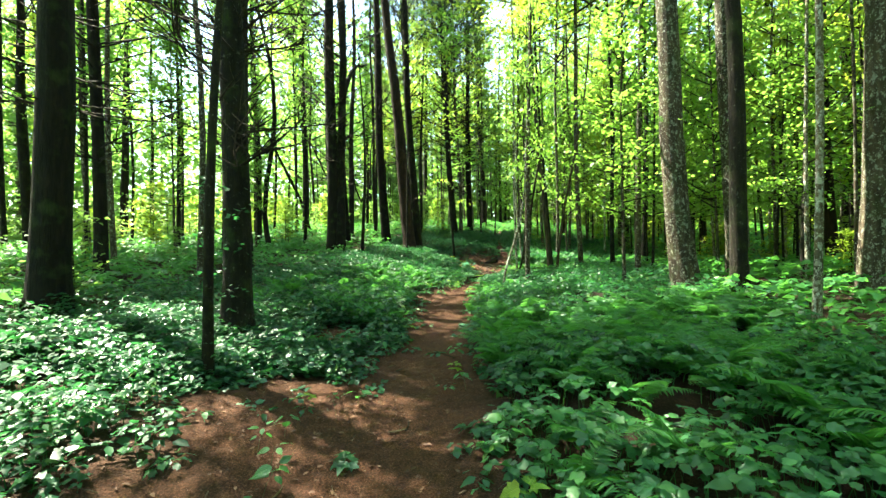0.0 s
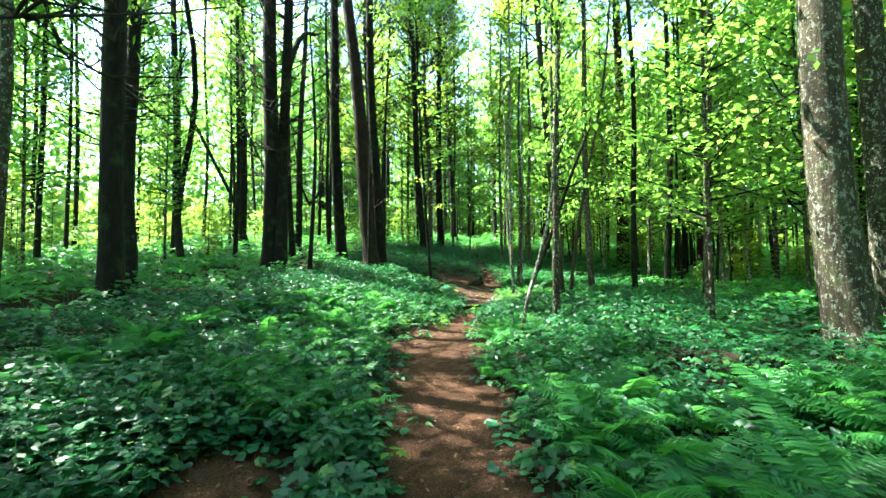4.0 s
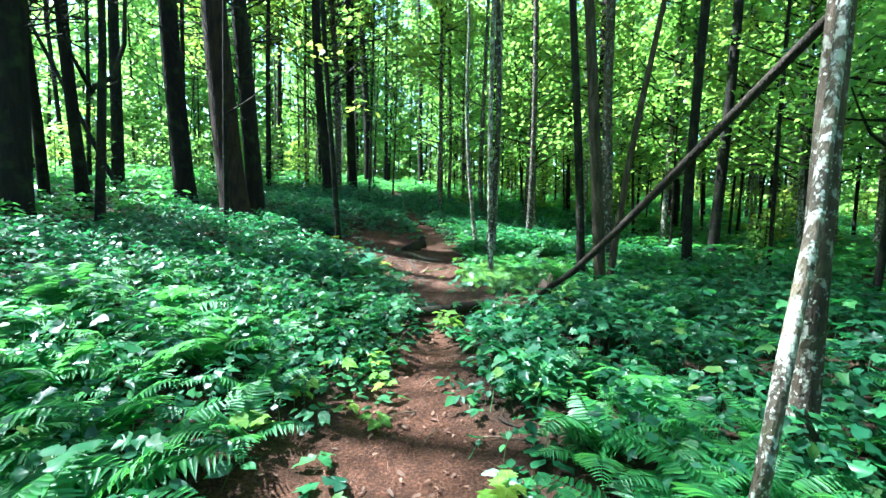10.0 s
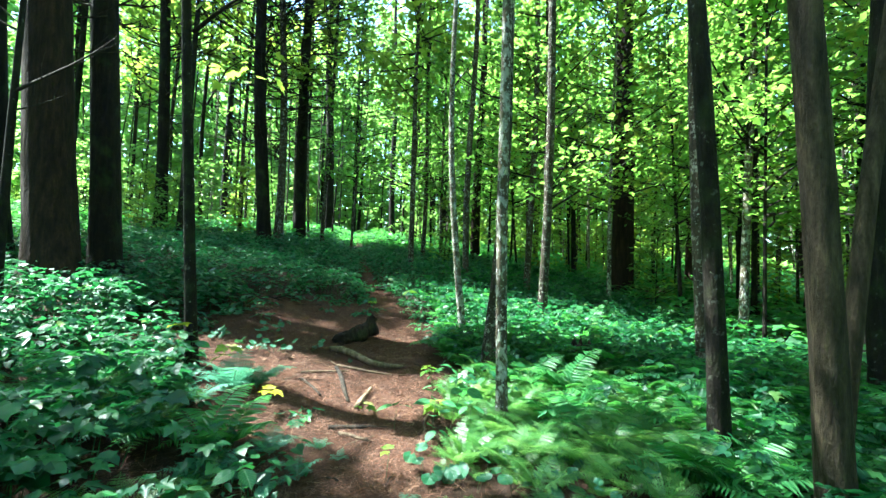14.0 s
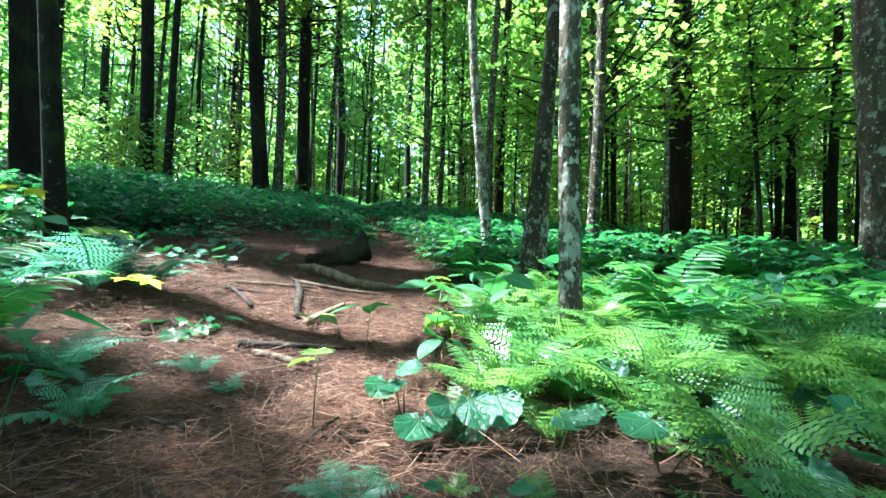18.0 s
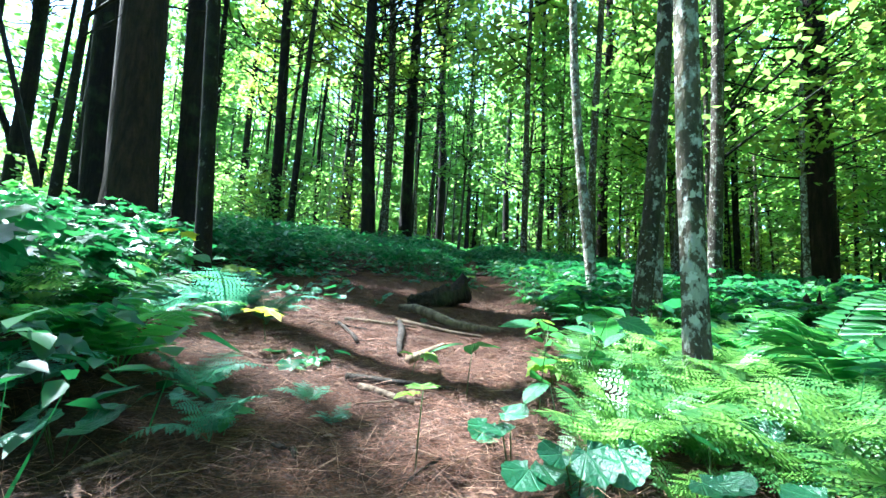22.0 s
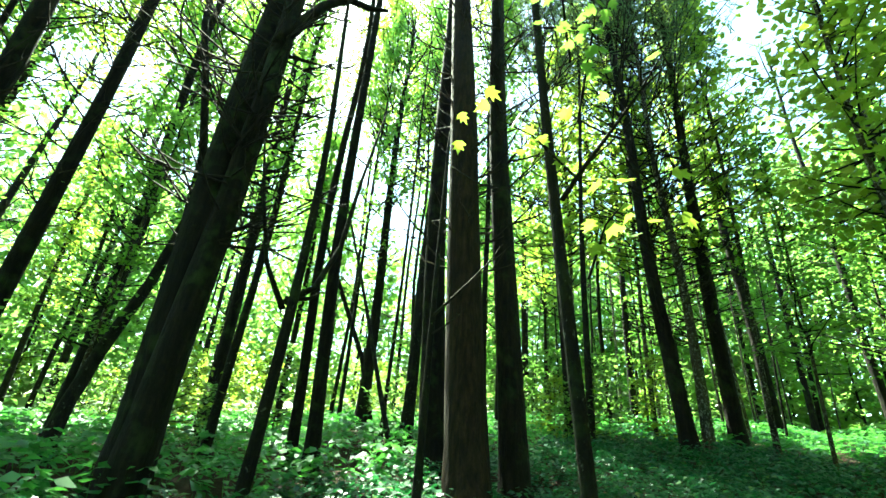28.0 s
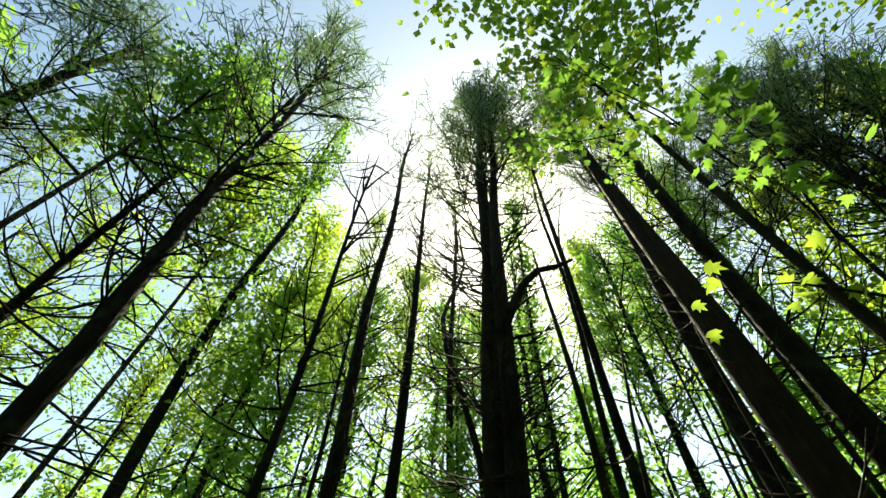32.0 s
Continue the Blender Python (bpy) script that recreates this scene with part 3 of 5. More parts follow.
LABELS = {"pine": PINE_LABEL, "far_pine": "tall pine standing farther back in the wood", "red": "large pine with reddish-brown bark and dead branches", "pole": "slender forest tree with a high green crown", "high": "tall slim forest tree with leaves only near its top",
          "under": "understory maple with layers of bright green leaves", "far": "leafy forest tree among the far trunks", "young": "leafy sapling with lobed green leaves", "bare": "thin leafless sapling trunk", "shrub": "bright green leafy bush between the trunks"}


def trunk_mesh(r, tall, lean, seed, material, flare=0.45, bow=0.0, sides=12, kink=0.03):
    """A tapered, slightly crooked trunk from 0.35 m under its foot."""
    g = np.random.default_rng(seed)
    h = np.concatenate([[-0.35, 0.0, 0.15, 0.4, 0.9], np.linspace(1.8, tall, 12)])
    sway = kink * tall * 0.1
    ox = lean[0] * h + bow * np.sin(np.pi * np.clip(h / 5, 0, 1)) + sway * np.sin(h * g.uniform(0.3, 0.7) + g.random() * 6)
    oy = lean[1] * h + sway * np.sin(h * g.uniform(0.3, 0.7) + g.random() * 6)
    ox, oy = ox - ox[1], oy - oy[1]
    rad = r * (1 - 0.72 * np.clip(h / tall, 0, 1)) * (1 + flare * np.exp(-np.maximum(h, -0.05) / 0.28))
    rad[-1] = r * 0.1
    return tube_mesh("trunk", np.stack([ox, oy, h], -1), rad, material, sides, 0.06), (ox, oy, h)


tree_count = 0


def tree(x, y, r, tall, kind, lean=(0.0, 0.0), material=None, label="", bow=0.0, kink=0.03, crown=True, flare=0.45, sides=12, needles=True, wide=1.0, look_like=None):
    """One tree: an Empty at its foot with trunk, branches and crown."""
    global tree_count
    tree_count += 1
    g = np.random.default_rng(1000 + tree_count)
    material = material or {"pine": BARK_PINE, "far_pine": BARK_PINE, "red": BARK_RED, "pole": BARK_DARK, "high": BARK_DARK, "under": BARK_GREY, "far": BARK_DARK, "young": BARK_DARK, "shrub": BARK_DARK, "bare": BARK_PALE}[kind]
    root = new({"pine": "pine_tree", "far_pine": "pine_tree", "red": "pine_tree", "young": "sapling", "bare": "sapling", "shrub": "leafy_bush"}.get(kind, "forest_tree"))
    root.location = (x, y, float(height_at(x, y)))
    tagged(root, label or LABELS[kind], "sapling" if kind in ("young", "bare") else "bush" if kind == "shrub" else "tree", "understory bushes" if kind == "shrub" else "forest trees")
    me, (ox, oy, h) = trunk_mesh(r, tall, lean, tree_count, material, flare if r > 0.12 else 0.5 * flare, bow, sides, kink)
    part("trunk", me, root)
    sets = {"pine": PINE_SETS, "red": PINE_SETS, "far_pine": FAR_PINE_SETS, "pole": POLE_SETS, "high": HIGH_SETS, "under": UNDER_SETS, "far": FAR_SETS, "shrub": SHRUB_SETS}.get(kind)
    if sets and crown:
        pick = int(g.integers(len(sets)))
        b, c = sets[pick if look_like is None else look_like]
        base_tall = {"pine": 20, "red": 20, "far_pine": 20, "pole": 16, "high": 20, "under": 9, "far": 17, "young": 4.6, "shrub": 3.2}[kind]
        k = tall / base_tall
        turn = Matrix.Rotation(g.random() * 6.28, 4, "Z")
        tilt = Vector((lean[0], lean[1], 1)).to_track_quat("Z", "Y").to_matrix().to_4x4()
        at = tilt @ turn @ Matrix.Diagonal((k * wide, k * wide, k, 1))
        tagged(part("branchwork", b, root, at=at), kind="stuff")
        if needles:
            part("crown", c, root, at=at)
    elif not crown or kind == "bare":
        for k in range(3 if r > 0.055 else 2):
            z = tall * g.uniform(0.25, 0.85)
            size = g.uniform(0.6, 1.3) * min(1.6, 6 * r + 0.6)
            at = Matrix.Translation((lean[0] * z + bow * math.sin(math.pi * min(z / 5, 1)), lean[1] * z, z)) @ Euler((g.uniform(-0.5, 0.1), 0, g.random() * 6.28)).to_matrix().to_4x4() @ Matrix.Scale(size, 4)
            part("limb", BARE_BOUGHS[g.integers(len(BARE_BOUGHS))], root, at=at)
    return root


def clear_spot(x, y, gap=0.6):
    return all((x - o.location.x) ** 2 + (y - o.location.y) ** 2 > gap * gap for o in scene.objects if o.type == "EMPTY")


def twin_pines():
    """Two big pines from one root in front of the sun; the slimmer one carries a crooked limb."""
    tree(-6.8, 21.72, 0.28, 25, "pine", (-0.012, 0.014), label="big dark pine grown together with a slimmer one", wide=0.85)
    root = tree(-6.35, 21.6, 0.21, 23, "pine", (0.012, 0.026), label="dark pine with one short crooked limb", wide=0.7)
    part("limb", tube_mesh("limb", [(0.08, 0.16, 6.9), (0.16, 0.4, 7.6), (0.26, 0.7, 8.3), (0.38, 1.05, 8.75), (0.46, 1.5, 8.9), (0.56, 1.9, 9.15)], [0.13, 0.11, 0.09, 0.075, 0.06, 0.03], BARK_PINE, 8, 0.1), root)


def forked_maple():
    """A slim dark tree that splits in three at twice a man's height."""
    root = tree(-5.85, 22.7, 0.085, 9.5, "under", (0.0, 0.0), BARK_DARK, "slim dark tree forking into bare limbs", kink=0.1, crown=False)
    for pts, radii in (([(0, 0, 2.6), (0.12, 0.35, 2.9), (0.2, 0.6, 3.6), (0.15, 0.8, 4.9), (0.3, 1.0, 6.5)], [0.05, 0.045, 0.04, 0.03, 0.012]),
                       ([(0, 0, 2.5), (-0.15, -0.3, 3.1), (-0.2, -0.55, 4.0), (-0.35, -0.8, 5.4)], [0.045, 0.035, 0.028, 0.01]),
                       ([(0, 0, 2.65), (0.1, 0.3, 2.72), (0.14, 0.45, 2.85)], [0.04, 0.03, 0.012])):
        part("limb", tube_mesh("limb", pts, radii, BARK_DARK, 7, 0.08), root)


# Trees beside the trail, by their feet, with a few added to cast shade.
def trailside_trees():
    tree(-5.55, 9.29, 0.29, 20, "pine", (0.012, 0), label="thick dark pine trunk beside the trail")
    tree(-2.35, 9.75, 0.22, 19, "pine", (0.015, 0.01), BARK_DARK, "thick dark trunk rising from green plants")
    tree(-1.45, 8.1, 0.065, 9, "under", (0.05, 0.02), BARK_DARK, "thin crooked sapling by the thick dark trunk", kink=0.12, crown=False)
    tree(5.28, 13.95, 0.27, 20, "high", (-0.055, 0.02), BARK_GREY, "broad grey-brown trunk mottled with pale lichen")
    tree(5.85, 12.8, 0.15, 20, "high", (-0.04, 0), BARK_DARK)
    tree(6.75, 15.3, 0.21, 20, "high", (-0.03, 0), BARK_GREY)
    tree(8.2, 13.3, 0.24, 20, "high", (-0.01, 0), BARK_GREY)
    tree(-9.0, 17.6, 0.12, 20, "far_pine", needles=False)
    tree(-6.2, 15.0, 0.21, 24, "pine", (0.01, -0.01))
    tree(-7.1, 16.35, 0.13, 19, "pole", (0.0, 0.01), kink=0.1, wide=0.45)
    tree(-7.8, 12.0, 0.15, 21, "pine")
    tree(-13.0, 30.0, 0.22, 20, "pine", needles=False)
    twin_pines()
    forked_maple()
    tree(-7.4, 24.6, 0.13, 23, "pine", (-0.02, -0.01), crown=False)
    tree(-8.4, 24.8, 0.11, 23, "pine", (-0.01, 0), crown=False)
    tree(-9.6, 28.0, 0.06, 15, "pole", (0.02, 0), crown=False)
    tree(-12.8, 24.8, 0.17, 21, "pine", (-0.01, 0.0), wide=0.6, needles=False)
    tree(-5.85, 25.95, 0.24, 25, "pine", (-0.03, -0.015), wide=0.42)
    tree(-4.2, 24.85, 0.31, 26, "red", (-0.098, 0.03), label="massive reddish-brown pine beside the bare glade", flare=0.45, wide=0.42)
    tree(-4.05, 25.7, 0.21, 25, "pine", (-0.035, -0.02), wide=0.5)
    tree(-4.0, 23.7, 0.055, 5.2, "bare", (0.01, 0), BARK_DARK, "thin dead broken trunk beside the big pine")
    tree(-1.5, 22.68, 0.055, 11.5, "pole", (-0.045, -0.02), BARK_DARK, "slim lichen-spotted maple in the bare glade", crown=False)
    tree(-6.2, 31.8, 0.17, 20, "pine", (-0.03, -0.01))
    tree(-5.55, 31.5, 0.1, 16, "pole", (0.03, 0), crown=False)
    tree(-3.4, 32.1, 0.2, 21, "pine", (-0.045, -0.01))
    tree(-3.05, 32.3, 0.13, 19, "pine", (-0.03, 0), BARK_GREY)
    tree(-2.65, 33.5, 0.2, 20, "pine")
    tree(1.36, 24.1, 0.05, 9, "under", (-0.04, 0.02), BARK_PALE, "thin pale curved maple", bow=-0.12, crown=False)
    tree(1.4, 23.0, 0.06, 12, "pole", (0.03, 0.0), BARK_GREY, bow=0.08, crown=False)
    tree(1.55, 23.15, 0.045, 10, "pole", (0.02, 0.01), BARK_PALE, bow=0.05, crown=False)
    tree(1.26, 21.7, 0.046, 20, "high", (-0.012, 0.0), BARK_PALE, "slim pale trunk blotched with grey lichen", wide=1.3)
    tree(6.5, 29.3, 0.29, 20, "red", (-0.01, 0))
    tree(3.78, 22.6, 0.105, 20, "high", (-0.01, 0), BARK_GREY, "dark trunk with a pale bare patch at its foot")
    tree(2.55, 20.15, 0.08, 20, "high", (-0.06, 0.02), BARK_ASH, "straight trunk with furrowed tan bark")
    tree(2.75, 20.35, 0.052, 11, "pole", (0.13, 0.0), BARK_ASH, "tan furrowed trunk leaning outward", crown=False, kink=0.12)
    tree(2.6, 21.0, 0.07, 14, "pole", (-0.05, 0.0), BARK_DARK, crown=False)
    tree(1.9, 16.2, 0.068, 12, "under", (0.02, 0.0), BARK_GREY, "grey trunk with a leaning pole propped on it", wide=0.45)
    tree(4.9, 21.8, 0.085, 20, "high", (-0.01, 0))
    tree(-8.04, 27.0, 0.065, 9.5, "bare", (-0.5, 0.02), BARK_DARK, "dead pole leaning across other trunks")
    tree(-9.4, 18.8, 0.19, 25, "pine", wide=0.45, needles=False)
    tree(-10.7, 20.1, 0.17, 24, "pine", wide=0.45, needles=False)
    tree(-12.3, 21.8, 0.15, 24, "pine", wide=0.5, needles=False)
    tree(-9.7, 21.4, 0.12, 18, "pole", (-0.05, -0.03), kink=0.3, crown=False, label="dark crooked tree with a bent trunk")
    tree(-9.0, 28.3, 0.17, 19, "pole", (0.03, 0), crown=False)
    for x, y, r, tall in ( (-12.6, 15.4, 0.07, 15), (-8.0, 4.0, 0.09, 16), (-5.2, 2.5, 0.1, 15), (-4.5, -0.5, 0.08, 15),
                          (-4.2, 34.5, 0.07, 14)):
        tree(x, y, r, tall, "pole", (0.01 * math.sin(9 * x), 0.01 * math.sin(7 * y)), sides=8)
    for far, az, tall in ((15, 33, 22), (15.5, 78, 18), (17, 66, 19), (16, 94, 20), (18, 81, 21), (17, 20, 22), (18, 8, 22), (16, 52, 20)):
        x, y = -0.27 - far * math.sin(radians(az + 2)), 19.84 + far * math.cos(radians(az + 2))
        if clear_spot(x, y):
            tree(x, y, 0.004 * tall + 0.01 * math.sin(far), tall, "pole", (0.01 * math.sin(9 * x), 0.01 * math.sin(7 * y)), sides=8, wide=0.8)
    for far, az in ((19.5, 70), (18, 86), (16, 93), (17, 102), (16, 110), (18, 118), (17, 134), (20, 74), (21, 98), (20, 126), (21, 113)):
        x, y = -0.27 - far * math.sin(radians(az + 2)), 19.84 + far * math.cos(radians(az + 2))
        if clear_spot(x, y, 0.9):
            tree(x, y, 0.1, (23.0 if az < 99 else 18.0) + 2.0 * math.sin(5 * az), "high", (0.012 * math.sin(7 * az), 0.0), sides=8)
    for x, y, tall in ((-1.9, 33.4, 17), (-4.6, 33.6, 18), (1.4, 32.2, 17), (0.9, 29.6, 16), (-6.9, 33.5, 18)):
        tree(x, y, 0.07, tall, "pole", (0.01 * math.sin(9 * x), 0.0), BARK_GREY, sides=8, look_like=3)
    tree(-11.6, 18.2, 0.08, 19, "high", (0.01, 0.0), wide=0.4)
    # Added so that its crown shades the bare soil at the glade's front.
    tree(-9.3, 23.6, 0.09, 19, "pole", (0.0, 0.01), wide=0.5)
    tree(-8.4, 30.8, 0.1, 27, "high", (-0.01, 0.0), wide=0.6)
    for x, y, tall in ((-15.8, 30.7, 25), (-14.2, 33.2, 26), (-16.5, 34.6, 24)):
        tree(x, y, 0.09, tall, "high", (0.01 * math.sin(x), 0.0), sides=8, wide=0.9)
    # Added to block the sun from the soil where the walk starts.
    tree(-7.2, 8.9, 0.08, 20, "high", (0.0, 0.0), wide=0.35)
    # Out of view to the left; their crowns shade the first metres of trail.
    for x, y in ((-5.2, 5.8), (-3.6, 3.4)):
        tree(x, y, 0.07, 18, "pole", (0.01, 0.0), sides=8)
    # The first two are placed to shade the ferns and herbs by the trail.
    for x, y in ((-5.6, 12.6), (-9.4, 13.7), (-12.6, 15.5), (3.2, 1.2), (0.6, 1.0), (4.2, 4.6), (6.2, 8.6), (2.4, -1.5), (2.9, 25.4), (2.2, 28.8), (4.9, 17.0), (3.6, 28.4)):
        tree(x, y, 0.08, 20, "high", (0.012 * math.sin(7 * x), 0.0), BARK_GREY, sides=9)
    for x, y, tall in ((-10.6, 21.6, 8), (-10.8, 17.2, 9), (-0.9, 33.0, 9), (1.9, 31.5, 8), (3.4, 26.5, 9), (4.3, 15.5, 9), (7.2, 17.8, 9)):
        tree(x, y, 0.045, tall, "under", (0.02 * math.sin(5 * x), 0.02 * math.sin(5 * y)), BARK_GREY, sides=8)


trailside_trees()


def leafy_top():
    """A leafy crown high on a trunk that is bare below."""
    root = next(o for o in scene.objects if abs(o.location.x + 7.4) < 0.01 and abs(o.location.y - 24.6) < 0.01)
    at = Matrix.Translation((-0.35, -0.17, 17.5)) @ Matrix.Scale(0.9, 4)
    tagged(part("branchwork", TOP_SET[0], root, at=at), kind="stuff")
    part("crown", TOP_SET[1], root, at=at)


leafy_top()


def leafy_spray(root, points, leaves, size, material, seed):
    """A twig with lobed maple leaves: branch and foliage under the tree."""
    g = np.random.default_rng(seed)
    p = np.array(points, float)
    twig = part("branch", tube_mesh("branch", p, np.linspace(0.012, 0.003, len(p)), BARK_DARK, 5), root)
    s = g.uniform(0.25, 1.0, leaves) * (len(p) - 1)
    at = np.stack([np.interp(s, np.arange(len(p)), p[:, i]) for i in range(3)], -1) + g.normal(0, 1, (leaves, 3)) * np.array([0.2, 0.2, 0.07])
    v, f = scatter(LEAF_LOBED, LEAF_LOBED_T, at, g.random(leaves) * 6.28, g.normal(-0.35, 0.3, leaves), g.normal(0, 0.3, leaves), size * g.uniform(0.7, 1.2, leaves))
    tagged(part("foliage", raw_mesh("foliage", v, np.array(f), material), twig), kind="stuff")


def glade_maple():
    root = next(o for o in scene.objects if o.get("label", "").startswith("slim lichen-spotted"))
    sprays = (((0, 0, 2.5), (0.25, -0.25, 2.75), (0.45, -0.4, 2.8)), ((0, 0, 3.3), (-0.2, -0.4, 3.6), (-0.3, -0.7, 3.6)), ((0, 0, 3.9), (0.4, -0.5, 4.3), (0.7, -1.2, 4.5)), ((-0.03, 0, 4.6), (0.3, -0.9, 5.2), (0.5, -1.9, 5.5)),
              ((-0.04, 0, 5.6), (0.1, -0.8, 6.3), (0.3, -2.0, 6.8)), ((-0.05, 0, 6.4), (-0.7, -0.9, 7.0), (-0.9, -1.8, 7.4)), ((-0.05, 0, 7.0), (0.8, -0.2, 7.8), (1.6, -0.6, 8.2)), ((-0.06, 0, 7.8), (0.2, -1.0, 8.6), (0.4, -2.2, 9.2)),
              ((-0.06, 0, 8.5), (0.9, 0.6, 9.3), (1.6, 1.1, 9.6)), ((-0.07, 0, 9.3), (-0.5, 0.6, 10), (-1.0, 1.2, 10.4)))
    for k, pts in enumerate(sprays):
        leafy_spray(root, pts, 16 if k < 2 else 60, 0.125, LEAF_YELLOW if k < 2 or k == 4 else LEAF_MAPLE, 300 + k)
    g = np.random.default_rng(44)
    for k in range(22):
        z, yaw, reach = 8.0 + 3.4 * k / 22, 2.4 * k + g.normal(0, 0.3), g.uniform(0.9, 2.2)
        c, q = math.cos(yaw) * reach, math.sin(yaw) * reach
        foot = (-0.045 * z, -0.02 * z)
        leafy_spray(root, ((*foot, z), (foot[0] + 0.5 * c, foot[1] + 0.5 * q, z + 0.35 * reach), (foot[0] + c, foot[1] + q, z + 0.5 * reach)), 70, 0.12, LEAF_YELLOW if k % 3 == 0 else LEAF_MAPLE, 340 + k)


glade_maple()


def trunk_sprouts():
    root = next(o for o in scene.objects if o.get("label", "").startswith("thick dark trunk rising"))
    for k, (yaw, z) in enumerate(((4.0, 1.0), (5.0, 1.35), (3.4, 1.6), (5.6, 1.9), (4.5, 2.3), (5.2, 0.7), (3.0, 2.1))):
        c, q = math.cos(yaw), math.sin(yaw)
        leafy_spray(root, ((0.2 * c, 0.2 * q, z), (0.36 * c, 0.36 * q, z + 0.06), (0.58 * c, 0.58 * q, z + 0.02)), 16, 0.085, LEAF_HERB, 380 + k)


trunk_sprouts()

# The wood around: thin close-set trunks to the right, fewer and larger pines to the left, a light gap far left ahead.
fixed_feet = [(o.location.x, o.location.y) for o in scene.objects if o.type == "EMPTY"]
placed = list(fixed_feet)
wood = np.random.default_rng(5)


def in_gap(x, y):
    az = math.degrees(math.atan2(-(x + 0.3), y - 16))
    far = math.hypot(x, y - 16)
    return 36 < az < 62 and far > 20


def clear_of(x, y, gap):
    return all((x - a) ** 2 + (y - b) ** 2 > gap * gap for a, b in placed)


SUN_GAPS = [(-9.0, 8.9), (-13.0, 11.0), (-8.5, 32.5), (-14.3, 20.4), (-16.3, 18.8), (-10.9, 12.3)]     # kept free of random trees so that sun reaches the ground


def plant_wood(tries, low, high, chooser, gap):
    for _ in range(tries):
        a, d = wood.random() * 2 * np.pi, math.sqrt(wood.uniform(low * low, high * high))
        x, y = d * math.cos(a), 16 + d * math.sin(a)
        side = x - float(trail_middle(y))
        if in_gap(x, y) and wood.random() < 0.8:
            continue
        if abs(side) < (0.6 if y > 37 else 1.6 if y > 31 else 6.5 if side < 0 else 5.2) and y < 44 and y > -2 or (-12 < x < -3 and 8 < y < 31):
            continue
        if any((x - a) ** 2 + (y - b) ** 2 < 1.7 for a, b in SUN_GAPS):
            continue
        g = gap * (1.7 if side < 0 and y < 40 else 1.0)
        if not clear_of(x, y, g):
            continue
        placed.append((x, y))
        chooser(x, y, d, side)


def near_choice(x, y, d, side):
    p = wood.random()
    lean = (wood.normal(0, 0.02), wood.normal(0, 0.02))
    if side > 0:
        if p < 0.2:
            tree(x, y, wood.uniform(0.14, 0.24), wood.uniform(17, 20), "far_pine", lean, wood.choice([BARK_PINE, BARK_RED]), sides=9)
        elif p < 0.32:
            tree(x, y, wood.uniform(0.06, 0.11), wood.uniform(17, 20), "high", lean, wood.choice([BARK_DARK, BARK_GREY, BARK_DARK]), sides=8)
        elif p < 0.64:
            tree(x, y, wood.uniform(0.05, 0.1), wood.uniform(13, 16), "pole", lean, wood.choice([BARK_DARK, BARK_GREY, BARK_DARK]), sides=8)
        elif p < 0.85:
            tree(x, y, wood.uniform(0.04, 0.08), wood.uniform(8, 11), "under", lean, wood.choice([BARK_PALE, BARK_GREY]), sides=8)
        else:
            tree(x, y, wood.uniform(0.04, 0.07), wood.uniform(9, 13), "bare", lean, sides=7, label="bare thin trunk among the close-set trees")
    elif p < 0.5:
        tree(x, y, wood.uniform(0.14, 0.26), wood.uniform(18, 21), "far_pine", lean, sides=9)
    elif p < 0.78:
        tree(x, y, wood.uniform(0.08, 0.14), wood.uniform(13, 17), "pole", lean, sides=8)
    else:
        tree(x, y, wood.uniform(0.05, 0.09), wood.uniform(7, 10), "under", lean, sides=8)


def far_choice(x, y, d, side):
    lean = (wood.normal(0, 0.02), wood.normal(0, 0.02))
    if wood.random() < 0.25:
        tree(x, y, wood.uniform(0.12, 0.22), wood.uniform(17, 20), "far_pine", lean, sides=7)
    else:
        tree(x, y, wood.uniform(0.05, 0.13), wood.uniform(13, 18), "far", lean, wood.choice([BARK_DARK, BARK_GREY]), sides=7)


plant_wood(420, 8, 27, near_choice, 1.25)
plant_wood(520, 24, 46, far_choice, 2.1)


def thin_trunk(x, y, d, side):
    if side > 0 or y > 30:
        tree(x, y, wood.uniform(0.03, 0.065), wood.uniform(9, 14), "bare", (wood.normal(0, 0.03), wood.normal(0, 0.03)), wood.choice([BARK_DARK, BARK_DARK, BARK_GREY, BARK_PALE]), sides=6, label="thin bare trunk among the close-set trees")


plant_wood(700, 8, 32, thin_trunk, 0.75)


def bushes():
    g = np.random.default_rng(17)
    for _ in range(470):
        a, d = g.random() * 2 * np.pi, math.sqrt(g.uniform(9 ** 2, 36 ** 2))
        x, y = d * math.cos(a), 17 + d * math.sin(a)
        side = abs(x - float(trail_middle(y)))
        if side < (4.6 if y < 30 else 1.6 + 0.05 * (y - 30)) or y < -6 and g.random() < 0.7 or -9 < x < 0 and 19 < y < 26:
            continue
        tree(x, y, 0.018, g.uniform(1.2, 3.6) * (1.0 if d > 14 else 0.7), "shrub", (0.03 * math.sin(a), 0.0), sides=5, flare=0.1, wide=1.2, look_like=2 if in_gap(x, y) or x > 4.5 and math.sin(3 * x + 2 * y) > 0.2 else None)


bushes()


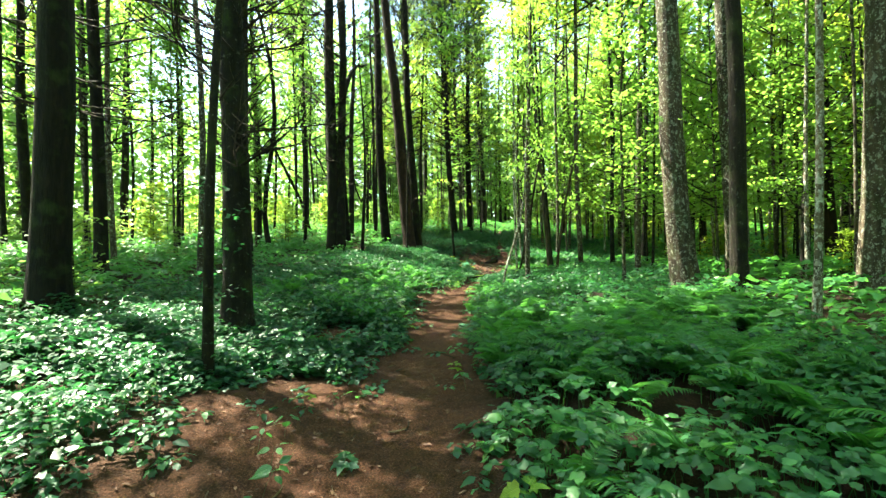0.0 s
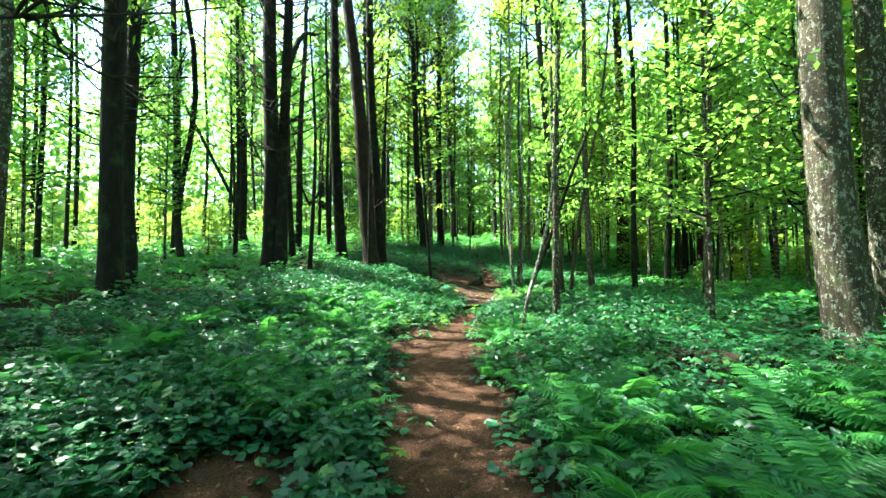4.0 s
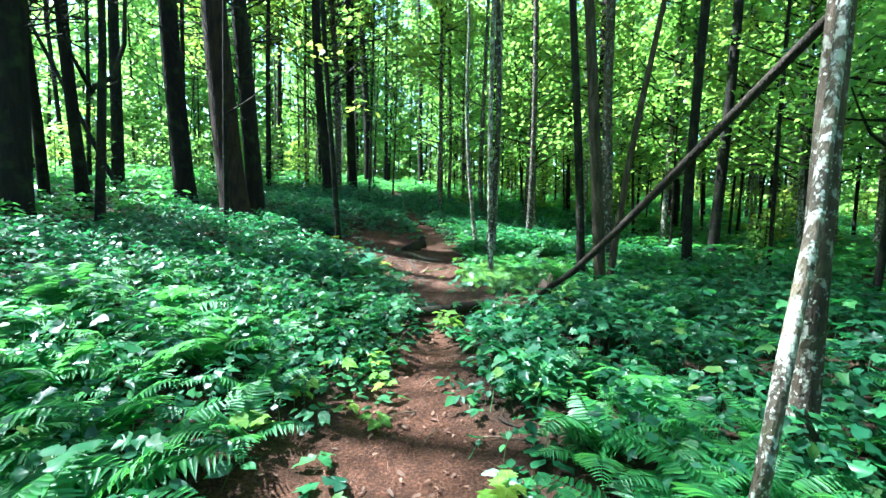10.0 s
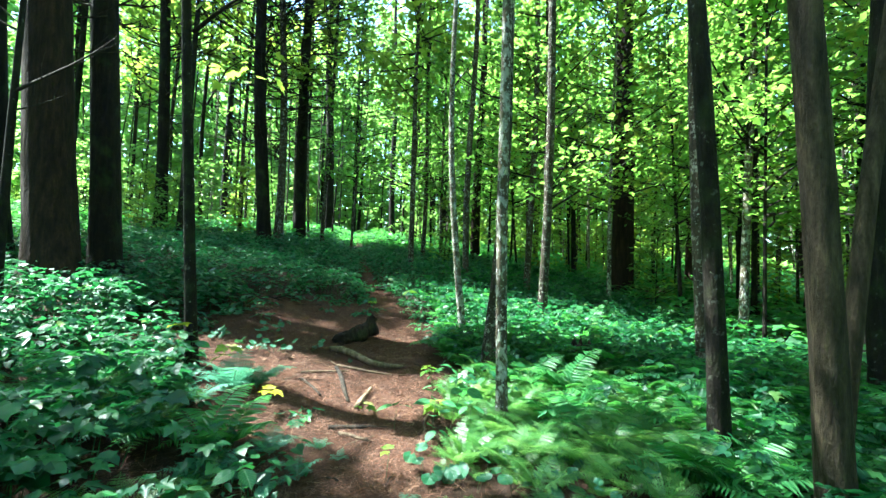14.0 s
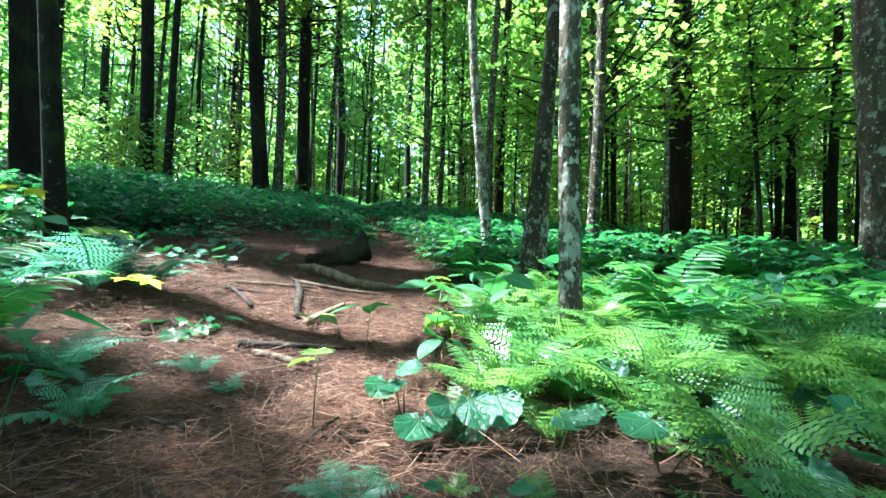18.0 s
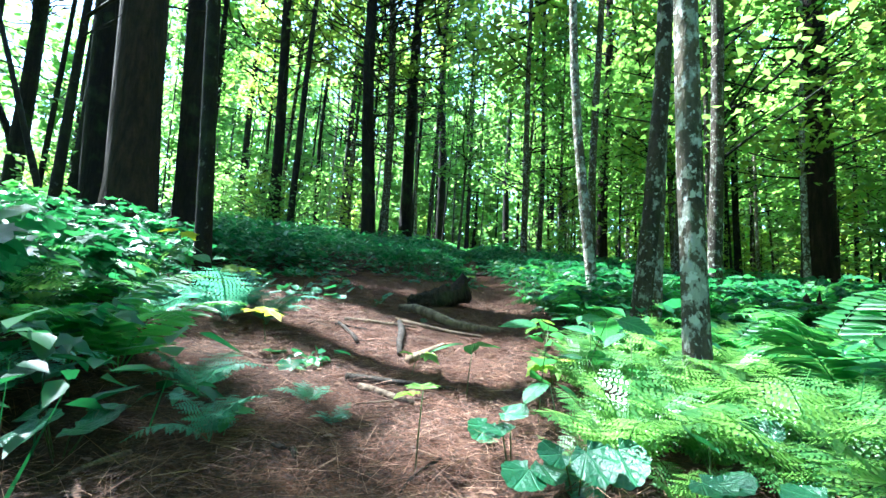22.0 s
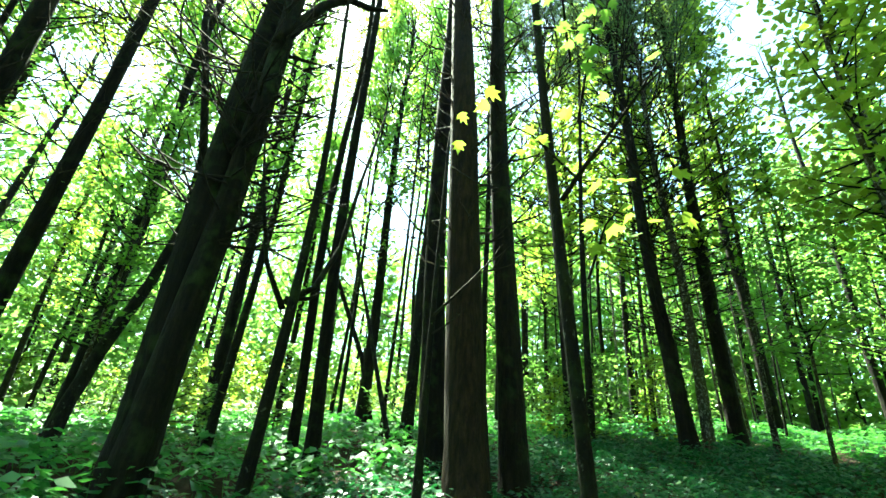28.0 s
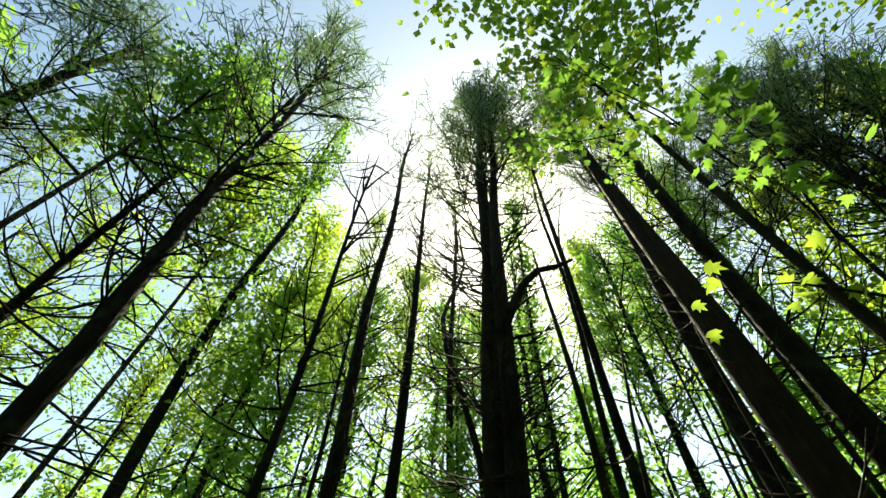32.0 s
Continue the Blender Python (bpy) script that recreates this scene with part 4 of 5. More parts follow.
def understory():
    """Leafy layers of young maples between the close-set trunks."""
    g = np.random.default_rng(29)
    feet = list(fixed_feet)
    for _ in range(120):
        x, y = g.uniform(1.5, 14.5), g.uniform(12.0, 38.0)
        if x < 5.2 and y < 28 or min((x - a) ** 2 + (y - b) ** 2 for a, b in feet) < 2.2:
            continue
        feet.append((x, y))
        tree(x, y, g.uniform(0.03, 0.05), g.uniform(7.5, 11.5), "under", (g.normal(0, 0.04), g.normal(0, 0.04)), BARK_DARK, sides=7, wide=0.95, look_like=int(g.integers(4)))


understory()


def far_woods():
    """The leaves of the woods behind, too far to tell the trees apart, lower where the light comes in."""
    g = np.random.default_rng(77)
    n = 220000
    az = np.where(g.random(n) < 0.8, g.uniform(-0.2, 3.6, n), g.random(n) * 2 * np.pi)
    d = g.uniform(40, 84, n)
    x, y = d * np.cos(az), 16 + d * np.sin(az)
    bearing = np.degrees(np.arctan2(-(x + 0.3), y - 16))
    low = (bearing > 42) & (bearing < 55)
    z = height_at(x, y) + g.random(n) ** 1.25 * np.where(low, 15.0, 24.0)
    clump = np.sin(0.5 * x + 0.31 * z) + np.sin(0.43 * y - 0.37 * z + 1) + np.sin(0.23 * (x - y) + 0.6 * z)
    ok = clump > np.where(low & (z > 8), 0.2, -1.1) + g.normal(0, 0.35, n)
    x, y, z, n = x[ok], y[ok], z[ok], int(ok.sum())
    v, f = scatter(LEAF_SIMPLE * np.array([1.4, 1, 1]), LEAF_SIMPLE_Q, np.stack([x, y, z], -1), g.random(n) * 6.28, g.normal(0, 0.6, n), g.normal(0, 0.6, n), g.uniform(0.45, 0.95, n))
    tagged(new("far_woods", raw_mesh("far_woods", v, f, LEAF_FAR)), "dense green leaves of the woods in the distance", "foliage", kind="stuff")
    bits = []
    for _ in range(330):
        a, d = g.random() * 2 * np.pi, g.uniform(44, 70)
        x, y, r = d * math.cos(a), 16 + d * math.sin(a), g.uniform(0.07, 0.16)
        if in_gap(x, y) and g.random() < 0.8:
            continue
        z, h = float(height_at(x, y)) - 0.3, g.uniform(13, 18)
        bits.append(tube([(x, y, z), (x + g.normal(0, 0.2), y, z + h / 2), (x + g.normal(0, 0.4), y, z + h)], [r, 0.8 * r, 0.3 * r], 6, cap=False)[:2])
    v, q = gather(bits)
    tagged(new("far_trunks", raw_mesh("far_trunks", v, q, BARK_DARK, True)), "distant dark tree trunks in the far woods", "trees", kind="stuff")


far_woods()

# ---- undergrowth ----
def spots(g, n, x0, x1, y0, y1, bare_limit=0.45, keep=None):
    x, y = g.uniform(x0, x1, n), g.uniform(y0, y1, n)
    ok = bareness(x, y) < bare_limit + g.normal(0, 0.22, n)
    ok &= (x - 0.5) ** 2 + (y - 19.9) ** 2 > 0.3
    ok &= ~((x > 0.5) & (x < 2.7) & (y > 19.6) & (y < 22.8) & (g.random(n) < 0.8))
    ok &= ~((x > -4.2) & (x < -0.6) & (y > 11.5) & (y < 18.4) & (g.random(n) < 0.4))
    ok &= ~((x > 1.9) & (x < 5.4) & (y > 5.3) & (y < 11.9) & (g.random(n) < 0.45))
    ok &= ~((x > -1.0) & (x < 0.2) & (y > 20.2) & (y < 22.2) & (g.random(n) < 0.75))
    ok &= ~((x > 0.2) & (x < 1.6) & (y > 14.3) & (y < 16.9) & (g.random(n) < 0.75))
    if keep is not None:
        ok &= keep(x, y)
    return x[ok], y[ok]


def herbs(name, g, x, y, label, tall=(0.12, 0.4), leaf=(0.07, 0.13), per=6, shape=LEAF_OVAL, faces=LEAF_OVAL_T, material=None, pitch=(-0.2, 0.3), whorl=False):
    """A bed of small plants: each a thin stem with a loose ring of leaves."""
    n = len(x)
    h = g.uniform(*tall, n)
    h = np.minimum(h, 0.1 + 0.33 * np.abs(x - trail_middle(y))) * np.clip(1.15 - 2.2 * bareness(x, y), 0.25, 1)
    h = np.minimum(h, 0.03 + 0.22 * np.hypot(x - 0.55, y - 20.0))
    z = height_at(x, y)
    foot = np.stack([x, y, z], -1)
    tip = foot + np.stack([g.normal(0, 0.05, n), g.normal(0, 0.05, n), h], -1)
    k = np.repeat(np.arange(n), per)
    m = len(k)
    yaw = g.random(n)[k] * 6.283 + np.tile(np.arange(per) * 6.283 / per * 1.0, n) + g.normal(0, 0.4, m)
    drop = g.random(m)
    places = foot[k] + (tip[k] - foot[k]) * (1 - (0.0 if whorl else 0.55) * drop * (g.random(m) < 0.6))[:, None]
    reach = g.uniform(0.004, 0.015, m) if whorl else g.uniform(0.01, 0.09, m)
    places = places + np.stack([-np.sin(yaw) * reach, np.cos(yaw) * reach, 0 * reach], -1)
    size = g.uniform(*leaf, m) * (0.75 + 0.5 * g.random(n)[k]) * np.clip(0.35 + 0.4 * np.hypot(x - 0.55, y - 20.0), 0, 1)[k]
    v, f = scatter(shape, faces, places, yaw, g.uniform(*pitch, m) - 0.25, g.normal(0, 0.3, m), size)
    v = v + g.normal(0, 1, v.shape) * 0.05 * np.repeat(size, len(shape))[:, None]
    side = np.stack([g.normal(0, 1, n), g.normal(0, 1, n), np.zeros(n)], -1)
    side *= 0.004 / np.linalg.norm(side, axis=1)[:, None]
    sv = np.stack([foot - side, foot + side, tip], 1).reshape(-1, 3)
    sf = np.arange(3 * n).reshape(-1, 3)
    me = raw_mesh(name, np.concatenate([v, sv]), [f, sf + len(v)], material or LEAF_HERB)
    return tagged(new(name, me), label, "undergrowth", kind="stuff")


def undergrowth():
    g = np.random.default_rng(31)
    x, y = spots(g, 23000, -6, 6, 3.5, 34)
    clear = ~((np.hypot(x - 0.6, y - 20.4) < 1.7) & (x > 0.3) | (x > 2.1) & (x < 5.6) & (y < 8.6))
    x, y = x[clear], y[clear]
    kind = np.sin(0.9 * x + 0.7 * y) + np.sin(1.6 * x - 1.1 * y + 1) + g.normal(0, 0.9, len(x))
    near = (np.abs(x - trail_middle(y)) < 3.6) & (y < 26)
    lobed, ovate = near & (kind > 0.9), near & (kind < -0.7)
    outer = ~near
    herbs("leafy_undergrowth", g, x[outer], y[outer], "green plants covering the ground under the trees", (0.12, 0.42), (0.06, 0.105), 7, LEAF_SIMPLE * np.array([1.3, 1, 1]), LEAF_SIMPLE_Q)
    herbs("leafy_undergrowth", g, x[lobed], y[lobed], "dense green lobed-leaved plants beside the trail", (0.14, 0.46), (0.07, 0.125), 6, LEAF_LOBES, LEAF_LOBES_T)
    herbs("leafy_undergrowth", g, x[ovate], y[ovate], "broad pointed green leaves on low plants", (0.12, 0.42), (0.06, 0.11), 6, LEAF_OVATE, LEAF_OVATE_Q)
    tx, ty = spots(g, 2600, 2.0, 5.8, 4.2, 9.2, keep=lambda a, b: np.sin(2.6 * a + 1.1 * b) + np.sin(2.2 * b - 1.9 * a) > -1.2)
    herbs("three_leaved_plants", g, tx, ty, "three-leaved woodland plants with broad green leaflets", (0.1, 0.42), (0.08, 0.14), 3, LEAF_OVATE * np.array([1.15, 1, 1]), LEAF_OVATE_Q, LEAF_THREE, (-0.05, 0.35), True)
    tx, ty = spots(g, 900, -3.5, 4.5, 8.5, 24.0)
    herbs("three_leaved_plants", g, tx, ty, "three-leaved woodland plants standing above lower leaves", (0.25, 0.5), (0.07, 0.13), 3, LEAF_OVATE * np.array([1.15, 1, 1]), LEAF_OVATE_Q, LEAF_THREE, (-0.05, 0.35), True)
    rest = near & ~(lobed | ovate)
    herbs("leafy_undergrowth", g, x[rest], y[rest], "low oval-leaved green plants beside the trail", (0.1, 0.36), (0.06, 0.11), 7, LEAF_FOLD, LEAF_FOLD_Q)
    x, y = spots(g, 26000, -24, 24, -2, 48, keep=lambda a, b: (np.abs(a) > 5.5) | (b > 33) | (b < 3.6))
    herbs("leafy_undergrowth", g, x, y, "green plants covering the forest floor between trunks", (0.16, 0.55), (0.11, 0.2), 8, LEAF_SIMPLE * np.array([1.3, 1, 1]), LEAF_SIMPLE_Q, FERN)
    x, y = spots(g, 6500, -52, 52, -25, 78, keep=lambda a, b: (np.abs(a) > 20) | (b > 46) | (b < 0))
    herbs("leafy_undergrowth", g, x, y, "green plants on the far forest floor", (0.3, 1.0), (0.45, 0.9), 6, LEAF_SIMPLE * np.array([1.3, 1, 1]), LEAF_SIMPLE_Q, LEAF_FAR)
    x, y = spots(g, 3200, -4.2, 1, 7.5, 13.5, 0.3)
    herbs("round_leaved_plants", g, x, y, "bed of dark green heart-shaped leaves beside the trail", (0.06, 0.26), (0.08, 0.13), 6, LEAF_DISC, LEAF_DISC_T, LEAF_CARPET, (0.0, 0.45))
    x, y = spots(g, 2600, -4.5, 1, 5, 26, 0.3, keep=lambda a, b: np.sin(1.3 * a + 0.9 * b) + np.sin(0.8 * b - 1.1 * a) > 0.2)
    herbs("round_leaved_plants", g, x, y, "low glossy round-leaved plants on the ground", (0.05, 0.16), (0.06, 0.11), 5, LEAF_DISC, LEAF_DISC_T, LEAF_CARPET, (0.0, 0.5))


undergrowth()


# ---- ferns ----
def frond_mesh(seed, length, pairs, arch, fine, material=None):
    """One fern frond: a curved rib with tapering leaflets; fine: leaflets cut into lobes."""
    g = np.random.default_rng(seed)
    s = np.linspace(0, 1, 9)
    angle = 1.15 - arch * s
    pts = np.concatenate([[[0, 0, 0]], np.cumsum(np.stack([0 * s[:-1], np.cos(angle[:-1]), np.sin(angle[:-1])], -1) * length / 8, axis=0)])
    rib, rq, _ = tube(pts[::2], np.linspace(0.0035, 0.0012, 5), 3, cap=False)
    along = np.linspace(0.16, 0.985, pairs) + g.normal(0, 0.004, pairs)
    at = np.stack([np.interp(along, s, pts[:, i]) for i in range(3)], -1)
    slope = np.interp(along, s, angle)
    size = length * (0.26 if fine else 0.22) * np.sin(np.pi * np.clip(0.12 + 0.88 * along, 0, 1) ** 0.85) + 0.008
    vs, fs = [rib], [rq]
    base = len(rib)
    if fine:
        k = 7
        u = np.linspace(0.08, 0.93, k)
        lobe = []
        for side in (-1, 1):
            for a, w in zip(u, 0.125 * np.sin(np.pi * np.clip(0.3 + 0.7 * u, 0, 1)) + 0.012):
                lobe.append([(0, a - 0.045, 0), (side * w * 0.7, a + 0.0, 0.014), (side * w, a + 0.09, -0.01), (0, a + 0.05, 0)])
        shape = np.array(lobe).reshape(-1, 3)
        faces = np.arange(len(shape)).reshape(-1, 4)
    else:
        shape = np.array([(0, 0, 0), (-0.1, 0.16, 0.02), (-0.065, 0.62, 0.01), (0, 1, -0.12), (0.065, 0.62, 0.01), (0.1, 0.16, 0.02)])
        faces = np.array([(0, 3, 2, 1), (0, 5, 4, 3)])
    for side in (-1, 1):
        yaw = np.full(pairs, -side * 1.25) + g.normal(0, 0.08, pairs)
        v, f = scatter(shape, faces, np.zeros((pairs, 3)), yaw, g.normal(-0.12, 0.1, pairs), np.full(pairs, side * 0.1), size)
        v = v.reshape(pairs, -1, 3)
        c, sn = np.cos(slope), np.sin(slope)
        vy, vz = v[..., 1] * c[:, None] - v[..., 2] * sn[:, None], v[..., 1] * sn[:, None] + v[..., 2] * c[:, None]
        v = np.stack([v[..., 0], vy, vz], -1) + at[:, None]
        vs.append(v.reshape(-1, 3))
        fs.append(f + base)
        base += v.shape[0] * v.shape[1]
    return raw_mesh("frond", np.concatenate(vs), np.concatenate(fs), material or FERN)


FRONDS = [frond_mesh(60 + k, 0.52 + 0.06 * k, 22, 1.35 + 0.12 * k, False) for k in range(4)]
FINE_FRONDS = [frond_mesh(70 + k, 0.4 + 0.05 * k, 17, 1.0 + 0.2 * k, True, FERN_FINE) for k in range(3)]
BLUE_FRONDS = [frond_mesh(74 + k, 0.38 + 0.05 * k, 17, 1.3 + 0.2 * k, True, FERN_BLUE) for k in range(3)]


def fern(x, y, size=1.0, fronds=7, fine=False, label="", turn=None, blue=False):
    g = np.random.default_rng(int(abs(x) * 1000 + abs(y) * 77))
    root = new("fern")
    root.location = (x, y, float(height_at(x, y)) - 0.01)
    root.rotation_euler = (0, 0, g.random() * 6.28 if turn is None else turn)
    tagged(root, label or "green fern with arching feathery fronds", "fern", "ferns")
    pool = BLUE_FRONDS if blue else FINE_FRONDS if fine else FRONDS
    for k in range(fronds):
        at = Matrix.Rotation(6.283 * k / fronds + g.normal(0, 0.25), 4, "Z") @ Matrix.Rotation(g.normal(0, 0.14), 4, "X") @ Matrix.Scale(size * g.uniform(0.75, 1.15), 4)
        part("frond", pool[g.integers(len(pool))], root, at=at)
    return root


def ferns():
    g = np.random.default_rng(91)
    beds = [(56, 1.7, 5.2, 8.4, 12.2), (10, 2.6, 5.2, 5.8, 8.4), (45, -3.2, -0.6, 12.5, 18.0), (26, 0.7, 2.2, 12.5, 17.5), (9, 0.6, 1.6, 15.2, 17.0), (14, -2.2, -0.95, 21.1, 22.4), (60, 2.0, 4.2, 18.8, 24.0), (62, 0.75, 2.6, 20.6, 23.2), (14, 0.8, 2.2, 18.6, 20.0), (20, -3.2, -0.5, 18.6, 21.0), (30, 1.2, 4.0, 24, 30)]
    for n, x0, x1, y0, y1 in beds:
        grow = 1.4 if x0 > 1.5 and y1 < 12.5 else 1.0
        for _ in range(n):
            x, y = g.uniform(x0, x1), g.uniform(y0, y1)
            if bareness(x, y) > 0.3 or (x - 0.5) ** 2 + (y - 19.9) ** 2 < 0.8 or min((x - a) ** 2 + (y - b) ** 2 for a, b in fixed_feet) < 0.05:
                continue
            fern(x, y, grow * g.uniform(0.6, 1.0), int(g.integers(5, 8)), fine=18.8 < y < 23.0 and -1.8 < x < 2.5)


ferns()


def ground_z(x, y):
    return float(height_at(x, y))


def fern_bed(name, g, spots_xy, label, size=(0.7, 1.15), fine=False):
    """Many fern crowns grown into one another, too many to count."""
    pool = []
    for me in (FINE_FRONDS if fine else FRONDS):
        v, f = np.empty(len(me.vertices) * 3), np.empty(len(me.loops), int)
        me.vertices.foreach_get("co", v)
        me.loops.foreach_get("vertex_index", f)
        pool.append((v.reshape(-1, 3), f.reshape(-1, 4)))
    vs, fs, base = [], [], 0
    for x, y in spots_xy:
        z, start, n = ground_z(x, y) - 0.01, g.random() * 6.28, int(g.integers(5, 8))
        for k in range(n):
            v, f = pool[g.integers(len(pool))]
            m = turns(np.array([start + 6.283 * k / n + g.normal(0, 0.25)]), np.array([g.normal(0, 0.16)]), np.array([g.normal(0, 0.1)]))[0]
            vs.append(v @ m.T * g.uniform(*size) + (x, y, z))
            fs.append(f + base)
            base += len(v)
    return tagged(new(name, raw_mesh(name, np.concatenate(vs), np.concatenate(fs), FERN_FINE if fine else FERN)), label, "ferns", kind="stuff")


def all_fern_beds():
    g = np.random.default_rng(92)
    for n, x0, x1, y0, y1, size in ((100, 1.6, 5.5, 8.3, 12.4, (1.0, 1.5)), (210, -4.2, -0.5, 11.5, 18.4, (0.7, 1.15)), (75, 0.75, 3.6, 11.5, 18.5, (0.6, 1.0)), (190, 0.8, 5.0, 19.3, 25.0, (0.7, 1.1)), (50, -3.6, -0.6, 18.8, 21.6, (0.6, 1.0)), (90, 1.0, 6.0, 24.5, 31, (0.7, 1.1))):
        at = [(x, y) for x, y in zip(g.uniform(x0, x1, n), g.uniform(y0, y1, n)) if bareness(x, y) < 0.25 and (x - 0.5) ** 2 + (y - 19.9) ** 2 > (2.6 if x > 0 else 1.2) and math.sin(2.3 * x + 0.4 * y) + math.sin(1.7 * y - x) > -0.75]
        fern_bed("fern_bed", g, at, "dense bed of feathery green ferns beside the trail", size)
    at = [(x, y) for x, y in zip(g.uniform(0.9, 3.0, 46), g.uniform(21.0, 23.4, 46)) if bareness(x, y) < 0.3 and math.hypot(x - 0.6, y - 19.95) > 1.35]
    fern_bed("fern_bed", g, at, "finely cut pale green ferns crowding the edge of the bare glade", (0.6, 0.95), True)


# ---- seedlings and single plants by the trail ----
BROAD_V, BROAD_Q = toothed_leaf(0.72, 0.29, 9)
MAPLE_V = LEAF_LOBES * np.array([1.05, 1, 1.2])
SEEDLING_LEAVES = [raw_mesh("leaf", BROAD_V, BROAD_Q, LEAF_BROADLEAF, True), raw_mesh("leaf", MAPLE_V, np.array(LEAF_LOBES_T), LEAF_SEEDLING), raw_mesh("leaf", MAPLE_V, np.array(LEAF_LOBES_T), LEAF_GOLD)]
ROUND_LEAF = raw_mesh("leaf", *scalloped_disc(), LEAF_ROUND, True)


def seedling(x, y, tall, leaf, count, tone=0, label=""):
    """A young plant: one stem, lobed leaves round its top."""
    g = np.random.default_rng(int(abs(x) * 911 + abs(y) * 377))
    root = new("seedling")
    root.location = (x, y, float(height_at(x, y)))
    tagged(root, label or ("yellow-green maple seedling by the trail" if tone == 2 else "green broad-leaved seedling by the trail"), "plant", "seedlings")
    bend = g.normal(0, 0.05, 2)
    part("stem", tube_mesh("stem", [(0, 0, -0.02), (bend[0] * 0.4, bend[1] * 0.4, 0.5 * tall), (bend[0], bend[1], tall)], [0.0022, 0.0019, 0.0014], STEM, 5), root)
    for k in range(count):
        up = 1 - 0.5 * (k // 3) / max(count / 3, 1)
        yaw = 2.1 * k + g.normal(0, 0.3)
        out = 0.02 + 0.03 * g.random()
        at = Matrix.Translation((bend[0] * up - math.sin(yaw) * out, bend[1] * up + math.cos(yaw) * out, tall * up)) @ Euler((g.normal(-0.15, 0.25), g.normal(0, 0.25), yaw)).to_matrix().to_4x4() @ Matrix.Scale(leaf * g.uniform(0.75, 1.2), 4)
        part("leaf", SEEDLING_LEAVES[tone], root, at=at)


def round_plant(x, y, leaf, count, spread):
    """A tuft of glossy round leaves on short stalks."""
    g = np.random.default_rng(int(abs(x) * 511 + abs(y) * 277))
    root = new("round_leaved_plant")
    root.location = (x, y, float(height_at(x, y)))
    tagged(root, "tuft of glossy dark green round leaves", "plant", "round-leaved plants")
    for k in range(count):
        yaw, out, up = g.random() * 6.28, spread * math.sqrt(g.random()), g.uniform(0.04, 0.12)
        px, py = -math.sin(yaw) * out, math.cos(yaw) * out
        part("stalk", tube_mesh("stalk", [(px * 0.3, py * 0.3, 0), (px * 0.8, py * 0.8, up * 0.7), (px, py, up)], [0.002, 0.002, 0.0015], STEM, 4), root)
        part("leaf", ROUND_LEAF, root, at=Matrix.Translation((px, py, up)) @ Euler((g.normal(0.25, 0.3), g.normal(-0.1, 0.3), 0)).to_matrix().to_4x4() @ Euler((0, 0, yaw)).to_matrix().to_4x4() @ Matrix.Scale(leaf * g.uniform(0.7, 1.2), 4))


